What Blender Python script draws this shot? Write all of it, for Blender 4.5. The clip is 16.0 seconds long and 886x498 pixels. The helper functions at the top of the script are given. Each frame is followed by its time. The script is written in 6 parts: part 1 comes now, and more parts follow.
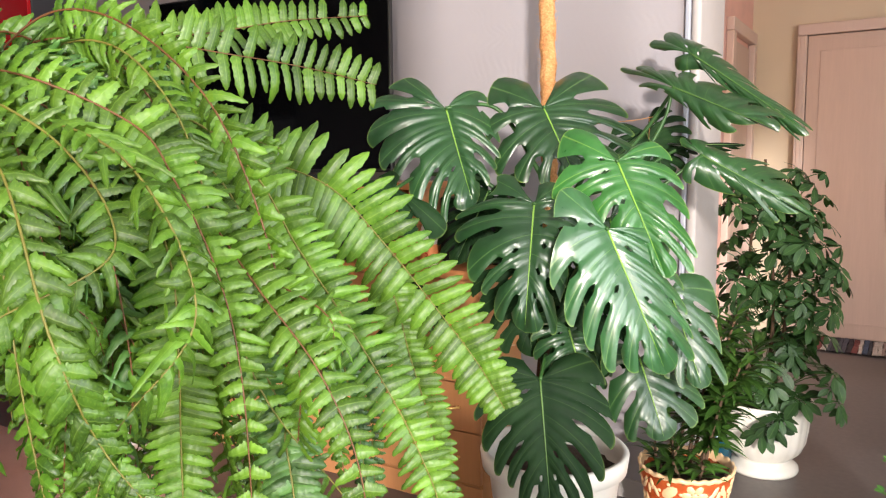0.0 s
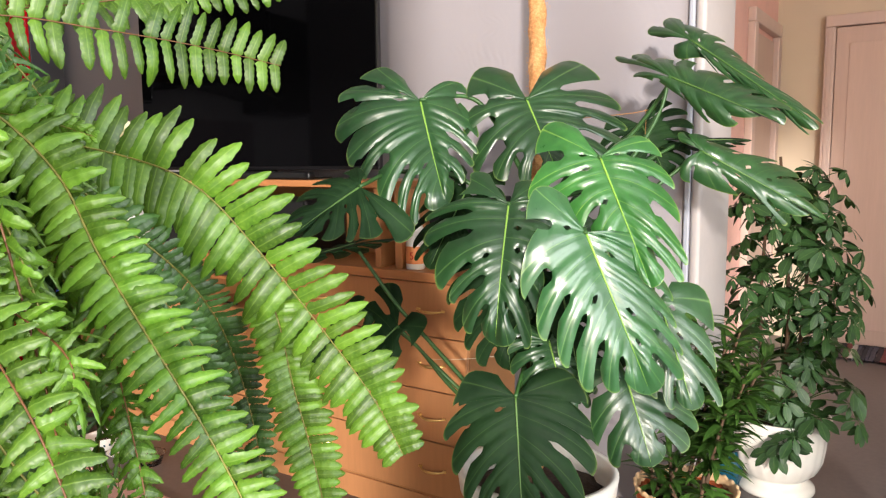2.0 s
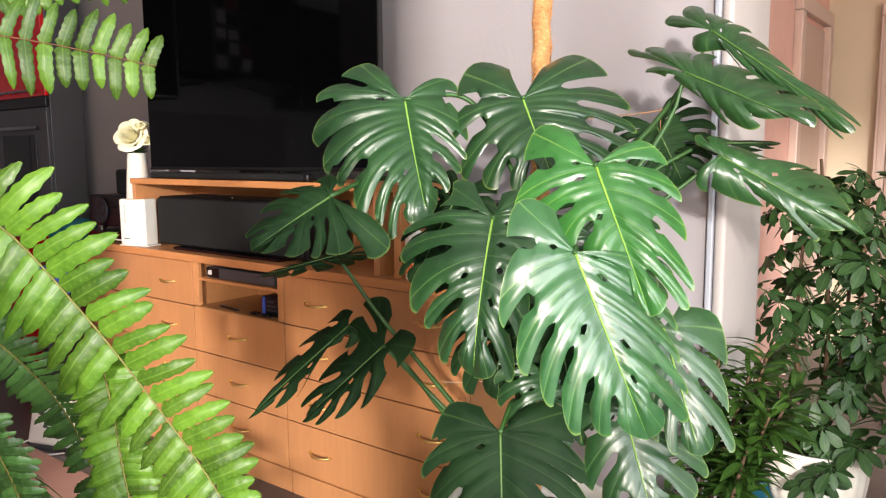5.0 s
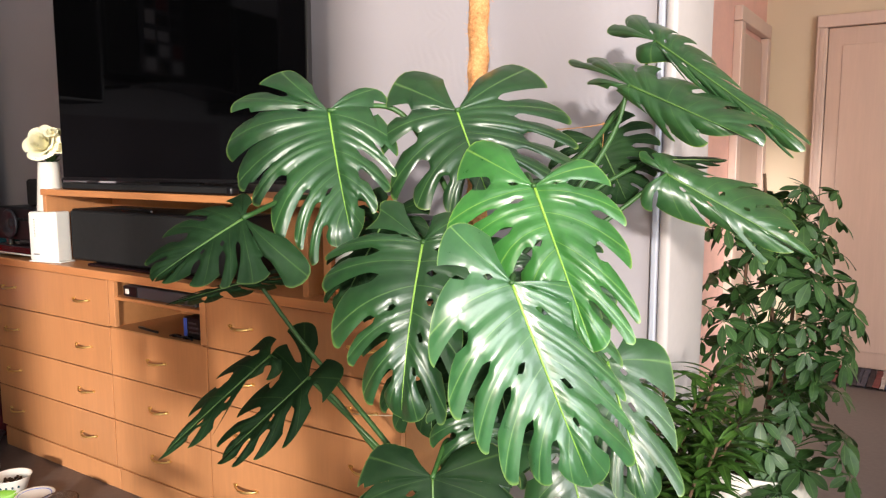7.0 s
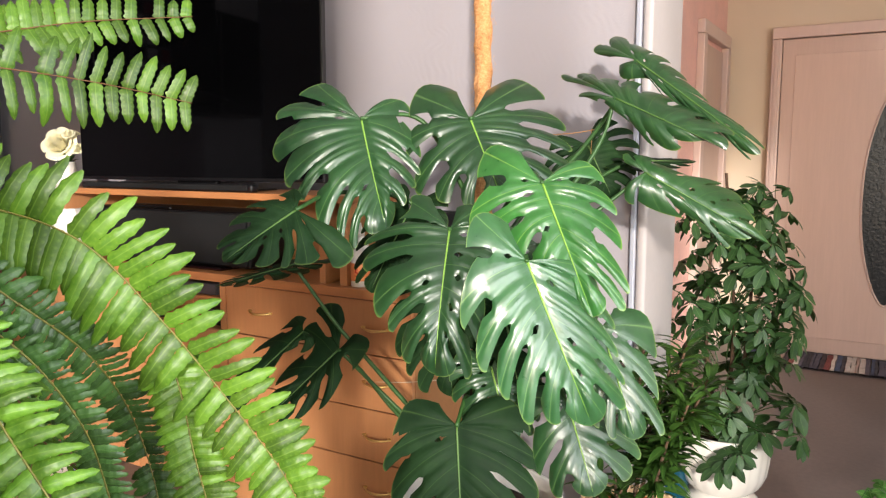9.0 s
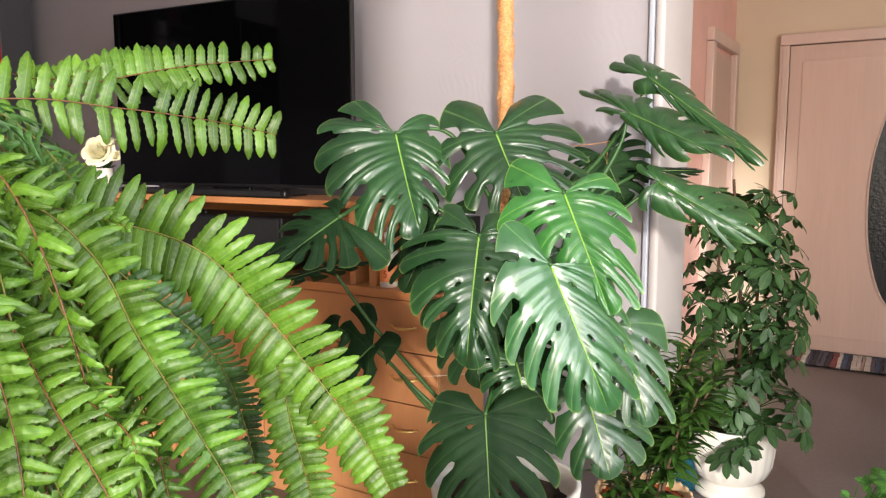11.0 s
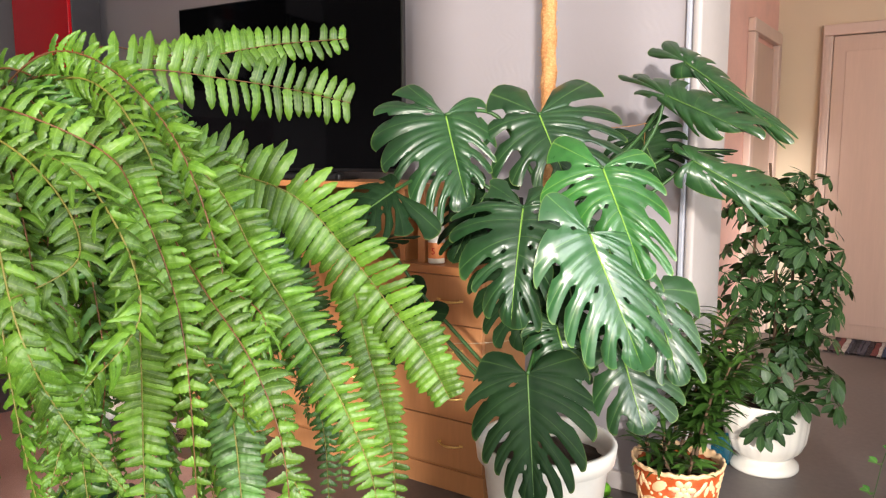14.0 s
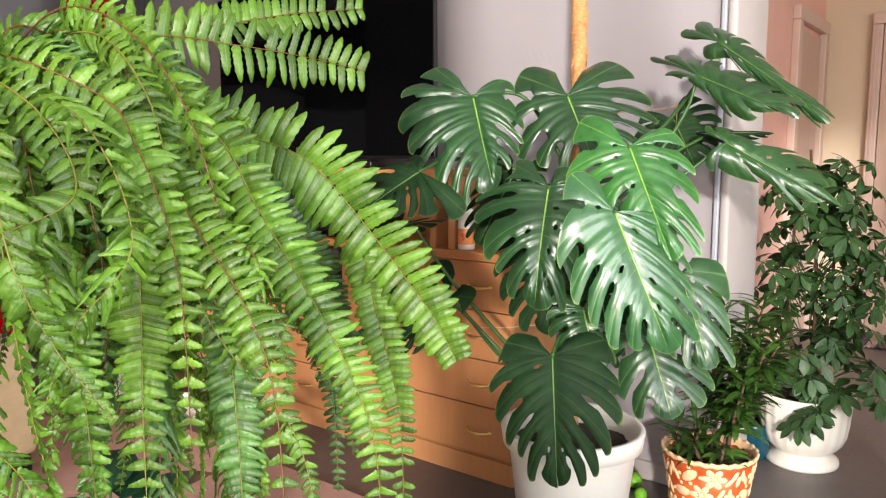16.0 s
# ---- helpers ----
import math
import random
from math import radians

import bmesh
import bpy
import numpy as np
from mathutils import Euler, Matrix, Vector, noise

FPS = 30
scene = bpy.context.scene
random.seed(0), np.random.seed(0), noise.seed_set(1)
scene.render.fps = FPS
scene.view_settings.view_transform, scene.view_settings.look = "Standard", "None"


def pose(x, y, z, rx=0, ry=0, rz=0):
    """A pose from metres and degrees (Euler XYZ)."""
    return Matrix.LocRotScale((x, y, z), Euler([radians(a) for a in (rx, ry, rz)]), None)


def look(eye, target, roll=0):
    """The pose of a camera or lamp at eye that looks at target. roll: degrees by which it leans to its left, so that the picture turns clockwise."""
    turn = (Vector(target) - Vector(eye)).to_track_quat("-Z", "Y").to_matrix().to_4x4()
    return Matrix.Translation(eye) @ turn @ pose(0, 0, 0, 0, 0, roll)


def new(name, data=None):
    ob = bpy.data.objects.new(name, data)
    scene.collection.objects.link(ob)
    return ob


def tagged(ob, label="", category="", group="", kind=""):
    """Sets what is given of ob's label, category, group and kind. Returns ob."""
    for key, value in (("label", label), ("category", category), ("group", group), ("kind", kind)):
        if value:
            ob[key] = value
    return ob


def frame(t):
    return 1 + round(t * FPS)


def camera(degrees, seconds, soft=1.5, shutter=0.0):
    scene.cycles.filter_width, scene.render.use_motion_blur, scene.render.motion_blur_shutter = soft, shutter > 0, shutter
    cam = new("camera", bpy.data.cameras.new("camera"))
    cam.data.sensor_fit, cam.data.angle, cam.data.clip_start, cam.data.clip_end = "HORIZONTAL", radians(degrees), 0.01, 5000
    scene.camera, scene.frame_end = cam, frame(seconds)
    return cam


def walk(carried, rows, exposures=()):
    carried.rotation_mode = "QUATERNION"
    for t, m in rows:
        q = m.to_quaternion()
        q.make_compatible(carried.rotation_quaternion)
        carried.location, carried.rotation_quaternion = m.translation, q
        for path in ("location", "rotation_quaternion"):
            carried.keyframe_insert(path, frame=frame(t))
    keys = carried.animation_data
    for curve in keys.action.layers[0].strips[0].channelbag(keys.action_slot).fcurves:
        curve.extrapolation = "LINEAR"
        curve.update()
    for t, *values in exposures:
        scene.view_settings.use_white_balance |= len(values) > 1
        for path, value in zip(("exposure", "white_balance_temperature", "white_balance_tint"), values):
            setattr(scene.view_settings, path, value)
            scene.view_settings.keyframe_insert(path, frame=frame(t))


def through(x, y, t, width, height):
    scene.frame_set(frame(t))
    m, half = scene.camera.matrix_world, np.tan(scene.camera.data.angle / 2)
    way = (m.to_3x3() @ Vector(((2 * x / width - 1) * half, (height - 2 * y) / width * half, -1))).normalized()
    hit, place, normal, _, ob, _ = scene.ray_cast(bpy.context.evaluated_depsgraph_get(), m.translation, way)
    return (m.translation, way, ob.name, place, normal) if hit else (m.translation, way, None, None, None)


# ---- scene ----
cam = camera(61.2, 16.0, 1.25)
PATH = [
    (0, (0.319, 0.415, 1.205), (-0.728, 2.104, 0.974), -0.6),
    (0.5, (0.341, 0.439, 1.193), (-0.707, 2.125, 0.953), -0.7),
    (1, (0.352, 0.482, 1.192), (-0.698, 2.168, 0.954), -0.5),
    (1.5, (0.349, 0.543, 1.175), (-0.745, 2.201, 0.938), -0.6),
    (2, (0.355, 0.622, 1.198), (-0.758, 2.268, 0.964), -0.5),
    (2.5, (0.356, 0.661, 1.204), (-0.766, 2.299, 0.968), -0.5),
    (3, (0.394, 0.711, 1.224), (-0.789, 2.307, 0.989), -0.7),
    (5.3, (0.355, 0.884, 1.225), (-0.859, 2.454, 0.974), -0.4),
    (5.5, (0.338, 0.912, 1.21), (-0.865, 2.491, 0.963), -0.4),
    (6, (0.308, 0.988, 1.217), (-0.863, 2.592, 0.98), -0.2),
    (6.5, (0.299, 1.011, 1.235), (-0.826, 2.647, 0.994), -0.2),
    (7, (0.314, 0.98, 1.249), (-0.783, 2.636, 1.01), -0.1),
    (7.5, (0.345, 0.912, 1.264), (-0.756, 2.565, 1.032), -0.3),
    (8, (0.37, 0.842, 1.258), (-0.727, 2.498, 1.021), -0.2),
    (8.5, (0.368, 0.759, 1.251), (-0.683, 2.443, 1.012), -0.2),
    (8.7, (0.361, 0.726, 1.251), (-0.658, 2.43, 1.013), -0.0),
    (10.8, (0.388, 0.557, 1.264), (-0.638, 2.258, 1.023), -0.2),
    (11, (0.397, 0.531, 1.282), (-0.642, 2.223, 1.041), -0.1),
    (11.5, (0.418, 0.47, 1.316), (-0.657, 2.138, 1.066), -0.2),
    (12, (0.447, 0.427, 1.308), (-0.657, 2.075, 1.054), -0.1),
    (12.5, (0.472, 0.398, 1.292), (-0.632, 2.048, 1.044), -0.0),
    (13, (0.476, 0.394, 1.273), (-0.62, 2.048, 1.026), -0.0),
    (13.5, (0.47, 0.396, 1.265), (-0.626, 2.05, 1.019), -0.1),
    (14, (0.467, 0.387, 1.232), (-0.662, 2.02, 0.985), -0.1),
    (14.5, (0.467, 0.379, 1.212), (-0.694, 1.988, 0.97), -0.1),
    (15, (0.47, 0.378, 1.198), (-0.706, 1.979, 0.961), -0.1),
    (15.5, (0.484, 0.393, 1.19), (-0.717, 1.975, 0.959), -0.2),
    (16, (0.506, 0.411, 1.183), (-0.714, 1.976, 0.935), -0.1),
]
walk(cam, [(t, look(eye, target, roll)) for t, eye, target, roll in PATH], [(0.0, 0.0), (3.2, 0.0), (6.4, 0.11), (8.5, 0.03), (11.0, 0.0), (16.0, 0.0)])

# ---- world, sun, window light ----
SUN_TRAVEL = Vector((-0.50, 0.85, -0.17)).normalized()
world = bpy.data.worlds.new("world")
scene.world = world
world.use_nodes = True
_wn = world.node_tree
_sky = _wn.nodes.new("ShaderNodeTexSky")
_sky.sky_type = "NISHITA"
_sky.sun_disc = False
_sky.sun_elevation = math.asin(-SUN_TRAVEL.z)
_sky.sun_rotation = math.atan2(-SUN_TRAVEL.x, -SUN_TRAVEL.y)
_wn.links.new(_sky.outputs["Color"], _wn.nodes["Background"].inputs["Color"])
_wn.nodes["Background"].inputs["Strength"].default_value = 0.12

sun_data = bpy.data.lights.new("sun", "SUN")
sun_data.energy = 4.4
sun_data.angle = radians(3.0)
sun_data.color = (1.0, 0.94, 0.88)
sun = new("sun", sun_data)
sun.matrix_world = look((0, 0, 0), SUN_TRAVEL)

def opening_light(name, place, wide, high, energy, tint, aim):
    """Sky light at one opening of the walls; the openings are out of view."""
    d = bpy.data.lights.new(name, "AREA")
    d.shape = "RECTANGLE"
    d.size, d.size_y = wide, high
    d.energy, d.color = energy, tint
    lamp = new(name, d)
    lamp.matrix_world = look(place, aim)


opening_light("window_light", (2.95, -0.65, 1.38), 1.7, 2.25, 92, (0.95, 0.97, 1.0), (0.0, -0.55, 1.38))
# balcony and hall lamps are added fill light, at openings made up for them
opening_light("balcony_fill_light", (2.95, 1.0, 1.53), 1.4, 2.8, 100, (0.95, 0.97, 1.0), (0.0, 1.0, 1.53))
opening_light("hall_fill_light", (2.95, 3.0, 1.55), 1.6, 1.5, 17, (1.0, 0.95, 0.9), (0.0, 4.2, 1.2))
opening_light("garden_window_light", (1.25, -1.55, 1.6), 3.0, 2.6, 42, (0.95, 0.97, 1.0), (1.25, 3.0, 1.6))


# ---- materials ----
def lin(r, g, b):
    return tuple(((c / 255) / 12.92 if c <= 10 else ((c / 255 + 0.055) / 1.055) ** 2.4) for c in (r, g, b)) + (1.0,)


class Mat:
    """A small builder of node materials."""

    def __init__(self, name, rough=0.5, metal=0.0):
        self.m = bpy.data.materials.new(name)
        self.m.use_nodes = True
        self.t = self.m.node_tree
        self.b = self.t.nodes["Principled BSDF"]
        self.b.inputs["Roughness"].default_value = rough
        self.b.inputs["Metallic"].default_value = metal

    def node(self, kind, **values):
        n = self.t.nodes.new(kind)
        for k, v in values.items():
            n.inputs[k].default_value = v
        return n

    def link(self, a, b):
        self.t.links.new(a, b)

    def coord(self, scale=(1, 1, 1), out="Object"):
        c = self.t.nodes.new("ShaderNodeTexCoord")
        mp = self.t.nodes.new("ShaderNodeMapping")
        mp.inputs["Scale"].default_value = scale
        self.link(c.outputs[out], mp.inputs["Vector"])
        return mp.outputs["Vector"]

    def noise(self, scale, detail=4, vec=None, rough=0.55):
        n = self.node("ShaderNodeTexNoise", Scale=scale, Detail=detail, Roughness=rough)
        self.link(vec if vec is not None else self.coord(), n.inputs["Vector"])
        return n.outputs["Fac"]

    def ramp(self, fac, stops):
        r = self.t.nodes.new("ShaderNodeValToRGB")
        els = r.color_ramp.elements
        while len(els) < len(stops):
            els.new(0.5)
        for e, (p, c) in zip(els, stops):
            e.position, e.color = p, c
        self.link(fac, r.inputs["Fac"])
        return r.outputs["Color"]

    def mix(self, fac, a, b, kind="MIX"):
        n = self.t.nodes.new("ShaderNodeMix")
        n.data_type, n.blend_type = "RGBA", kind
        for sock, v in ((n.inputs[0], fac), (n.inputs[6], a), (n.inputs[7], b)):
            if isinstance(v, (int, float, tuple)):
                sock.default_value = v
            else:
                self.link(v, sock)
        return n.outputs[2]

    def math(self, op, a, b=0.0):
        n = self.t.nodes.new("ShaderNodeMath")
        n.operation = op
        for sock, v in ((n.inputs[0], a), (n.inputs[1], b)):
            if isinstance(v, (int, float)):
                sock.default_value = v
            else:
                self.link(v, sock)
        return n.outputs[0]

    def color(self, c):
        if isinstance(c, tuple):
            self.b.inputs["Base Color"].default_value = c
        else:
            self.link(c, self.b.inputs["Base Color"])
        return self

    def roughness(self, v):
        self.link(v, self.b.inputs["Roughness"])
        return self

    def bump(self, h, strength=0.2, distance=0.002):
        n = self.node("ShaderNodeBump", Strength=strength, Distance=distance)
        self.link(h, n.inputs["Height"])
        self.link(n.outputs["Normal"], self.b.inputs["Normal"])
        return self


def shade(c, f):
    return (c[0] * f, c[1] * f, c[2] * f, 1.0)


def speckled(name, c, rough=0.5, metal=0.0, scale=30, amount=0.15, bump=0.1, distance=0.001, stretch=(1, 1, 1)):
    """A plain surface with slight variation at two scales and fine relief."""
    k = Mat(name, rough, metal)
    big = k.noise(scale * 0.12, 3, k.coord(stretch))
    fine = k.noise(scale, 5, k.coord(stretch))
    both = k.math("ADD", k.math("MULTIPLY", big, 0.6), k.math("MULTIPLY", fine, 0.4))
    k.color(k.ramp(both, [(0.3, shade(c, 1 - amount)), (0.7, shade(c, 1 + amount))]))
    k.roughness(k.math("ADD", k.math("MULTIPLY", big, 0.16), rough - 0.08))
    if bump:
        k.bump(fine, bump, distance)
    return k.m


def wall_paint(name, c, relief=0.35):
    """Painted paper with a faint embossed swirl."""
    k = Mat(name, 0.75)
    wave = k.node("ShaderNodeTexWave", Scale=11.0, Distortion=14.0, Detail=1.0)
    wave.inputs["Detail Scale"].default_value = 0.5
    k.link(k.coord((1, 1, 2.2)), wave.inputs["Vector"])
    fine = k.noise(160, 3)
    big = k.noise(1.2, 4)
    k.color(k.ramp(big, [(0.3, shade(c, 0.95)), (0.7, shade(c, 1.04))]))
    k.bump(k.math("ADD", k.math("MULTIPLY", k.math("MULTIPLY", wave.outputs["Fac"], k.math("MAXIMUM", k.math("SUBTRACT", k.noise(3.5, 1), 0.42), 0.0)), 1.5), k.math("MULTIPLY", fine, 0.4)), relief, 0.0012)
    return k.m


def wood(name, c, stretch, rough=0.35, amount=0.13):
    k = Mat(name, rough)
    v = k.coord(stretch)
    grain = k.noise(9, 6, v, 0.65)
    broad = k.noise(1.6, 3, v)
    fac = k.math("ADD", k.math("MULTIPLY", grain, 0.55), k.math("MULTIPLY", broad, 0.45))
    info = k.t.nodes.new("ShaderNodeObjectInfo")
    tone = k.math("ADD", k.math("MULTIPLY", info.outputs["Random"], 0.14), 0.93)
    k.color(k.mix(1.0, k.ramp(fac, [(0.3, shade(c, 1 - amount)), (0.55, c), (0.75, shade(c, 1 + amount))]), tone, "MULTIPLY"))
    k.roughness(k.math("ADD", k.math("MULTIPLY", grain, 0.12), rough - 0.06))
    k.bump(grain, 0.06, 0.0006)
    return k.m


def leaf_material(name, dark, light, vein, rough=0.32, through=0.25, vein_width=0.05, vein_amount=0.75, spots=40, islands=0.0, coat=0.0, rim=None, relief=0.12, pucker=0.0, spores=0.0):
    """Leaf skin: a pale line along the UV middle, patchy green, some light let through."""
    k = Mat(name, rough)
    info = k.t.nodes.new("ShaderNodeObjectInfo")
    uv = k.t.nodes.new("ShaderNodeUVMap")
    sep = k.t.nodes.new("ShaderNodeSeparateXYZ")
    k.link(uv.outputs["UV"], sep.inputs[0])
    patch = k.noise(7, 4)
    fine = k.noise(spots, 5)
    fac = k.math("ADD", k.math("MULTIPLY", patch, 0.6), k.math("MULTIPLY", fine, 0.4))
    body = k.ramp(fac, [(0.3, dark), (0.72, light)])
    tone = k.math("ADD", k.math("MULTIPLY", info.outputs["Random"], 0.36), 0.8)
    body = k.mix(1.0, body, tone, "MULTIPLY")
    if islands:
        geo = k.t.nodes.new("ShaderNodeNewGeometry")
        each = k.math("ADD", k.math("MULTIPLY", geo.outputs["Random Per Island"], islands), 1 - islands * 0.55)
        body = k.mix(1.0, body, each, "MULTIPLY")
    off = k.math("ABSOLUTE", k.math("SUBTRACT", sep.outputs[0], 0.5))
    line = k.math("SUBTRACT", 1.0, k.math("MINIMUM", k.math("DIVIDE", off, vein_width), 1.0))
    line = k.math("MULTIPLY", line, vein_amount)
    col = k.mix(line, body, vein)
    if rim:
        # thin paler line along the outer margin
        border = k.math("MULTIPLY", k.math("MINIMUM", k.math("DIVIDE", k.math("MAXIMUM", k.math("SUBTRACT", sep.outputs[1], 0.975), 0.0), 0.025), 1.0), 0.4)
        col = k.mix(border, col, rim)
    if spores:
        # two rows of pale spore dots along the pinna
        across = k.math("SUBTRACT", off, 0.3)
        along = k.math("SUBTRACT", k.math("FRACT", k.math("MULTIPLY", sep.outputs[1], 9.0)), 0.5)
        far = k.math("SQRT", k.math("ADD", k.math("POWER", k.math("DIVIDE", across, 0.11), 2.0), k.math("POWER", k.math("DIVIDE", along, 0.32), 2.0)))
        dot = k.math("MULTIPLY", k.math("SUBTRACT", 1.0, k.math("MINIMUM", far, 1.0)), spores)
        col = k.mix(dot, col, vein)
    k.color(col)
    k.roughness(k.math("ADD", k.math("MULTIPLY", fine, 0.14), rough - 0.07))
    k.bump(k.math("ADD", fine, k.math("MULTIPLY", line, -1.2)), relief, 0.0015)
    if pucker:
        # the blade rises and sinks a little between its veins
        swell = k.node("ShaderNodeBump", Strength=pucker, Distance=0.02)
        bands = k.node("ShaderNodeMapping", Scale=(5.0, 1.6, 1.0))
        k.link(uv.outputs["UV"], bands.inputs["Vector"])
        k.link(k.math("ADD", k.noise(16, 1), k.math("MULTIPLY", k.noise(1.0, 1, bands.outputs["Vector"]), 0.5)), swell.inputs["Height"])
        k.link(swell.outputs["Normal"], k.b.inputs["Normal"].links[0].from_node.inputs["Normal"])
        k.link(swell.outputs["Normal"], k.b.inputs["Coat Normal"])
    k.b.inputs["Specular IOR Level"].default_value = 0.36
    k.b.inputs["Coat Weight"].default_value = coat
    k.b.inputs["Coat Roughness"].default_value = 0.32
    tr = k.t.nodes.new("ShaderNodeBsdfTranslucent")
    k.link(k.mix(1.0, col, (1.9, 1.7, 0.5, 1.0), "MULTIPLY"), tr.inputs["Color"])
    mx = k.t.nodes.new("ShaderNodeMixShader")
    mx.inputs[0].default_value = through
    k.link(k.b.outputs[0], mx.inputs[1])
    k.link(tr.outputs[0], mx.inputs[2])
    k.link(mx.outputs[0], k.t.nodes["Material Output"].inputs["Surface"])
    return k.m


M_WALL = wall_paint("grey_wallpaper", lin(154, 148, 152), 0.55)
M_WALL_HALL = wall_paint("hall_wallpaper", lin(202, 184, 160), 0.15)
M_PEACH = speckled("peach_plaster", lin(220, 174, 162), 0.7, scale=60, amount=0.08, bump=0.15)
M_CORNER = speckled("cream_corner_panel", lin(170, 162, 160), 0.55, scale=40, amount=0.05, bump=0.05)
M_CEIL = speckled("white_ceiling_paint", lin(232, 230, 226), 0.8, scale=50, amount=0.03)
M_ORANGE_WOOD = wood("beech_veneer_front", lin(186, 129, 85), (7, 7, 0.7))
M_ORANGE_FLAT = wood("beech_veneer_top", lin(194, 130, 82), (0.7, 7, 7))
M_DARK_INSIDE = wood("beech_veneer_inside", lin(168, 116, 72), (0.7, 6, 6), 0.5)
M_BRASS = speckled("worn_brass", lin(246, 214, 140), 0.38, 1.0, scale=80, amount=0.15, bump=0.05)
M_BLACK = speckled("black_plastic", lin(13, 12, 14), 0.4, scale=90, amount=0.2, bump=0.05)
M_BLACK_SATIN = speckled("black_cloth_grille", lin(6, 6, 7), 0.85, scale=420, amount=0.4, bump=0.5)
M_SCREEN = speckled("glossy_black_screen", lin(5, 5, 6), 0.04, scale=20, amount=0.1, bump=0)
M_SCREEN.node_tree.nodes["Principled BSDF"].inputs["Specular IOR Level"].default_value = 0.32
M_MAROON = speckled("dark_maroon_lacquer", lin(26, 12, 15), 0.18, scale=60, amount=0.15, bump=0.02)
M_WHITE_PLASTIC = speckled("white_plastic", lin(232, 228, 220), 0.35, scale=60, amount=0.04, bump=0.03)
M_WHITE_GLAZE = speckled("white_ceramic_glaze", lin(230, 224, 214), 0.22, scale=30, amount=0.05, bump=0.04)
M_DOOR = wood("pale_pinkish_oak_door", lin(194, 166, 152), (8, 8, 0.6), 0.42, 0.07)
M_DOORFRAME = wood("pale_pinkish_oak_frame", lin(198, 172, 160), (9, 9, 0.6), 0.42, 0.06)
M_RED = speckled("glossy_red_lacquer", lin(212, 14, 28), 0.15, scale=40, amount=0.05, bump=0.02)
M_STEEL = speckled("brushed_steel", lin(150, 150, 152), 0.3, 1.0, scale=120, amount=0.15, bump=0.05, stretch=(1, 1, 12))
M_GREY_PANEL = speckled("grey_kitchen_panel", lin(70, 68, 72), 0.4, scale=40, amount=0.06)
M_SOIL = speckled("dark_potting_soil", lin(58, 42, 32), 0.95, scale=90, amount=0.5, bump=1.0, distance=0.01)
M_TEAL = speckled("teal_cloth", lin(12, 84, 94), 0.8, scale=200, amount=0.2, bump=0.4)
M_TEALPOT = speckled("teal_glazed_pot", lin(18, 66, 82), 0.2, scale=40, amount=0.15)
M_BLUE = speckled("blue_plastic", lin(70, 96, 190), 0.4, scale=60, amount=0.1)
M_DARKRED = speckled("dark_red_fabric", lin(92, 16, 26), 0.7, scale=200, amount=0.2, bump=0.3)
M_PALE_STRING = speckled("pale_string", lin(206, 192, 170), 0.8, scale=300, amount=0.2, bump=0.5)
M_TWINE = speckled("jute_twine", lin(176, 128, 84), 0.9, scale=300, amount=0.3, bump=0.8)
M_LIME = speckled("lime_green_rubber", lin(120, 190, 50), 0.4, scale=50, amount=0.1)
M_GLASSY = Mat("clear_plastic", 0.05)
M_GLASSY.b.inputs["Transmission Weight"].default_value = 1.0
M_GLASSY.b.inputs["IOR"].default_value = 1.3
M_GLASSY = M_GLASSY.color((0.95, 0.96, 0.96, 1)).m
M_PANE = Mat("window_glass", 0.02)
M_PANE.b.inputs["Transmission Weight"].default_value = 1.0
M_PANE.b.inputs["IOR"].default_value = 1.05
M_PANE = M_PANE.color((1, 1, 1, 1)).m


def coir_material():
    k = Mat("coconut_coir", 0.95)
    fib = k.noise(110, 6, k.coord((1, 1, 1.3)), 0.75)
    big = k.noise(14, 3)
    fac = k.math("ADD", k.math("MULTIPLY", fib, 0.7), k.math("MULTIPLY", big, 0.3))
    k.color(k.ramp(fac, [(0.3, lin(150, 92, 50)), (0.5, lin(214, 152, 96)), (0.72, lin(240, 196, 140))]))
    k.bump(fib, 0.9, 0.008)
    return k.m


def floor_material():
    k = Mat("slate_grey_lino", 0.4)
    big = k.noise(2.2, 5)
    fine = k.noise(45, 5)
    base = k.ramp(k.math("ADD", k.math("MULTIPLY", big, 0.65), k.math("MULTIPLY", fine, 0.35)),
                  [(0.3, lin(78, 71, 70)), (0.7, lin(108, 98, 95))])
    k.color(base)
    k.roughness(k.math("ADD", k.math("MULTIPLY", big, 0.25), 0.28))
    k.bump(fine, 0.05, 0.001)
    return k.m


def rug_material():
    k = Mat("beige_short_pile", 0.95)
    fine = k.noise(260, 4)
    big = k.noise(3, 4)
    k.color(k.ramp(k.math("ADD", k.math("MULTIPLY", big, 0.4), k.math("MULTIPLY", fine, 0.6)),
                   [(0.3, lin(166, 124, 112)), (0.7, lin(206, 162, 148))]))
    k.bump(fine, 0.8, 0.004)
    return k.m


def orange_pot_material():
    k = Mat("terracotta_glaze", 0.28)
    big = k.noise(12, 4)
    k.color(k.ramp(big, [(0.3, lin(160, 62, 26)), (0.7, lin(212, 106, 54))]))
    k.bump(k.noise(90, 3), 0.08, 0.001)
    return k.m


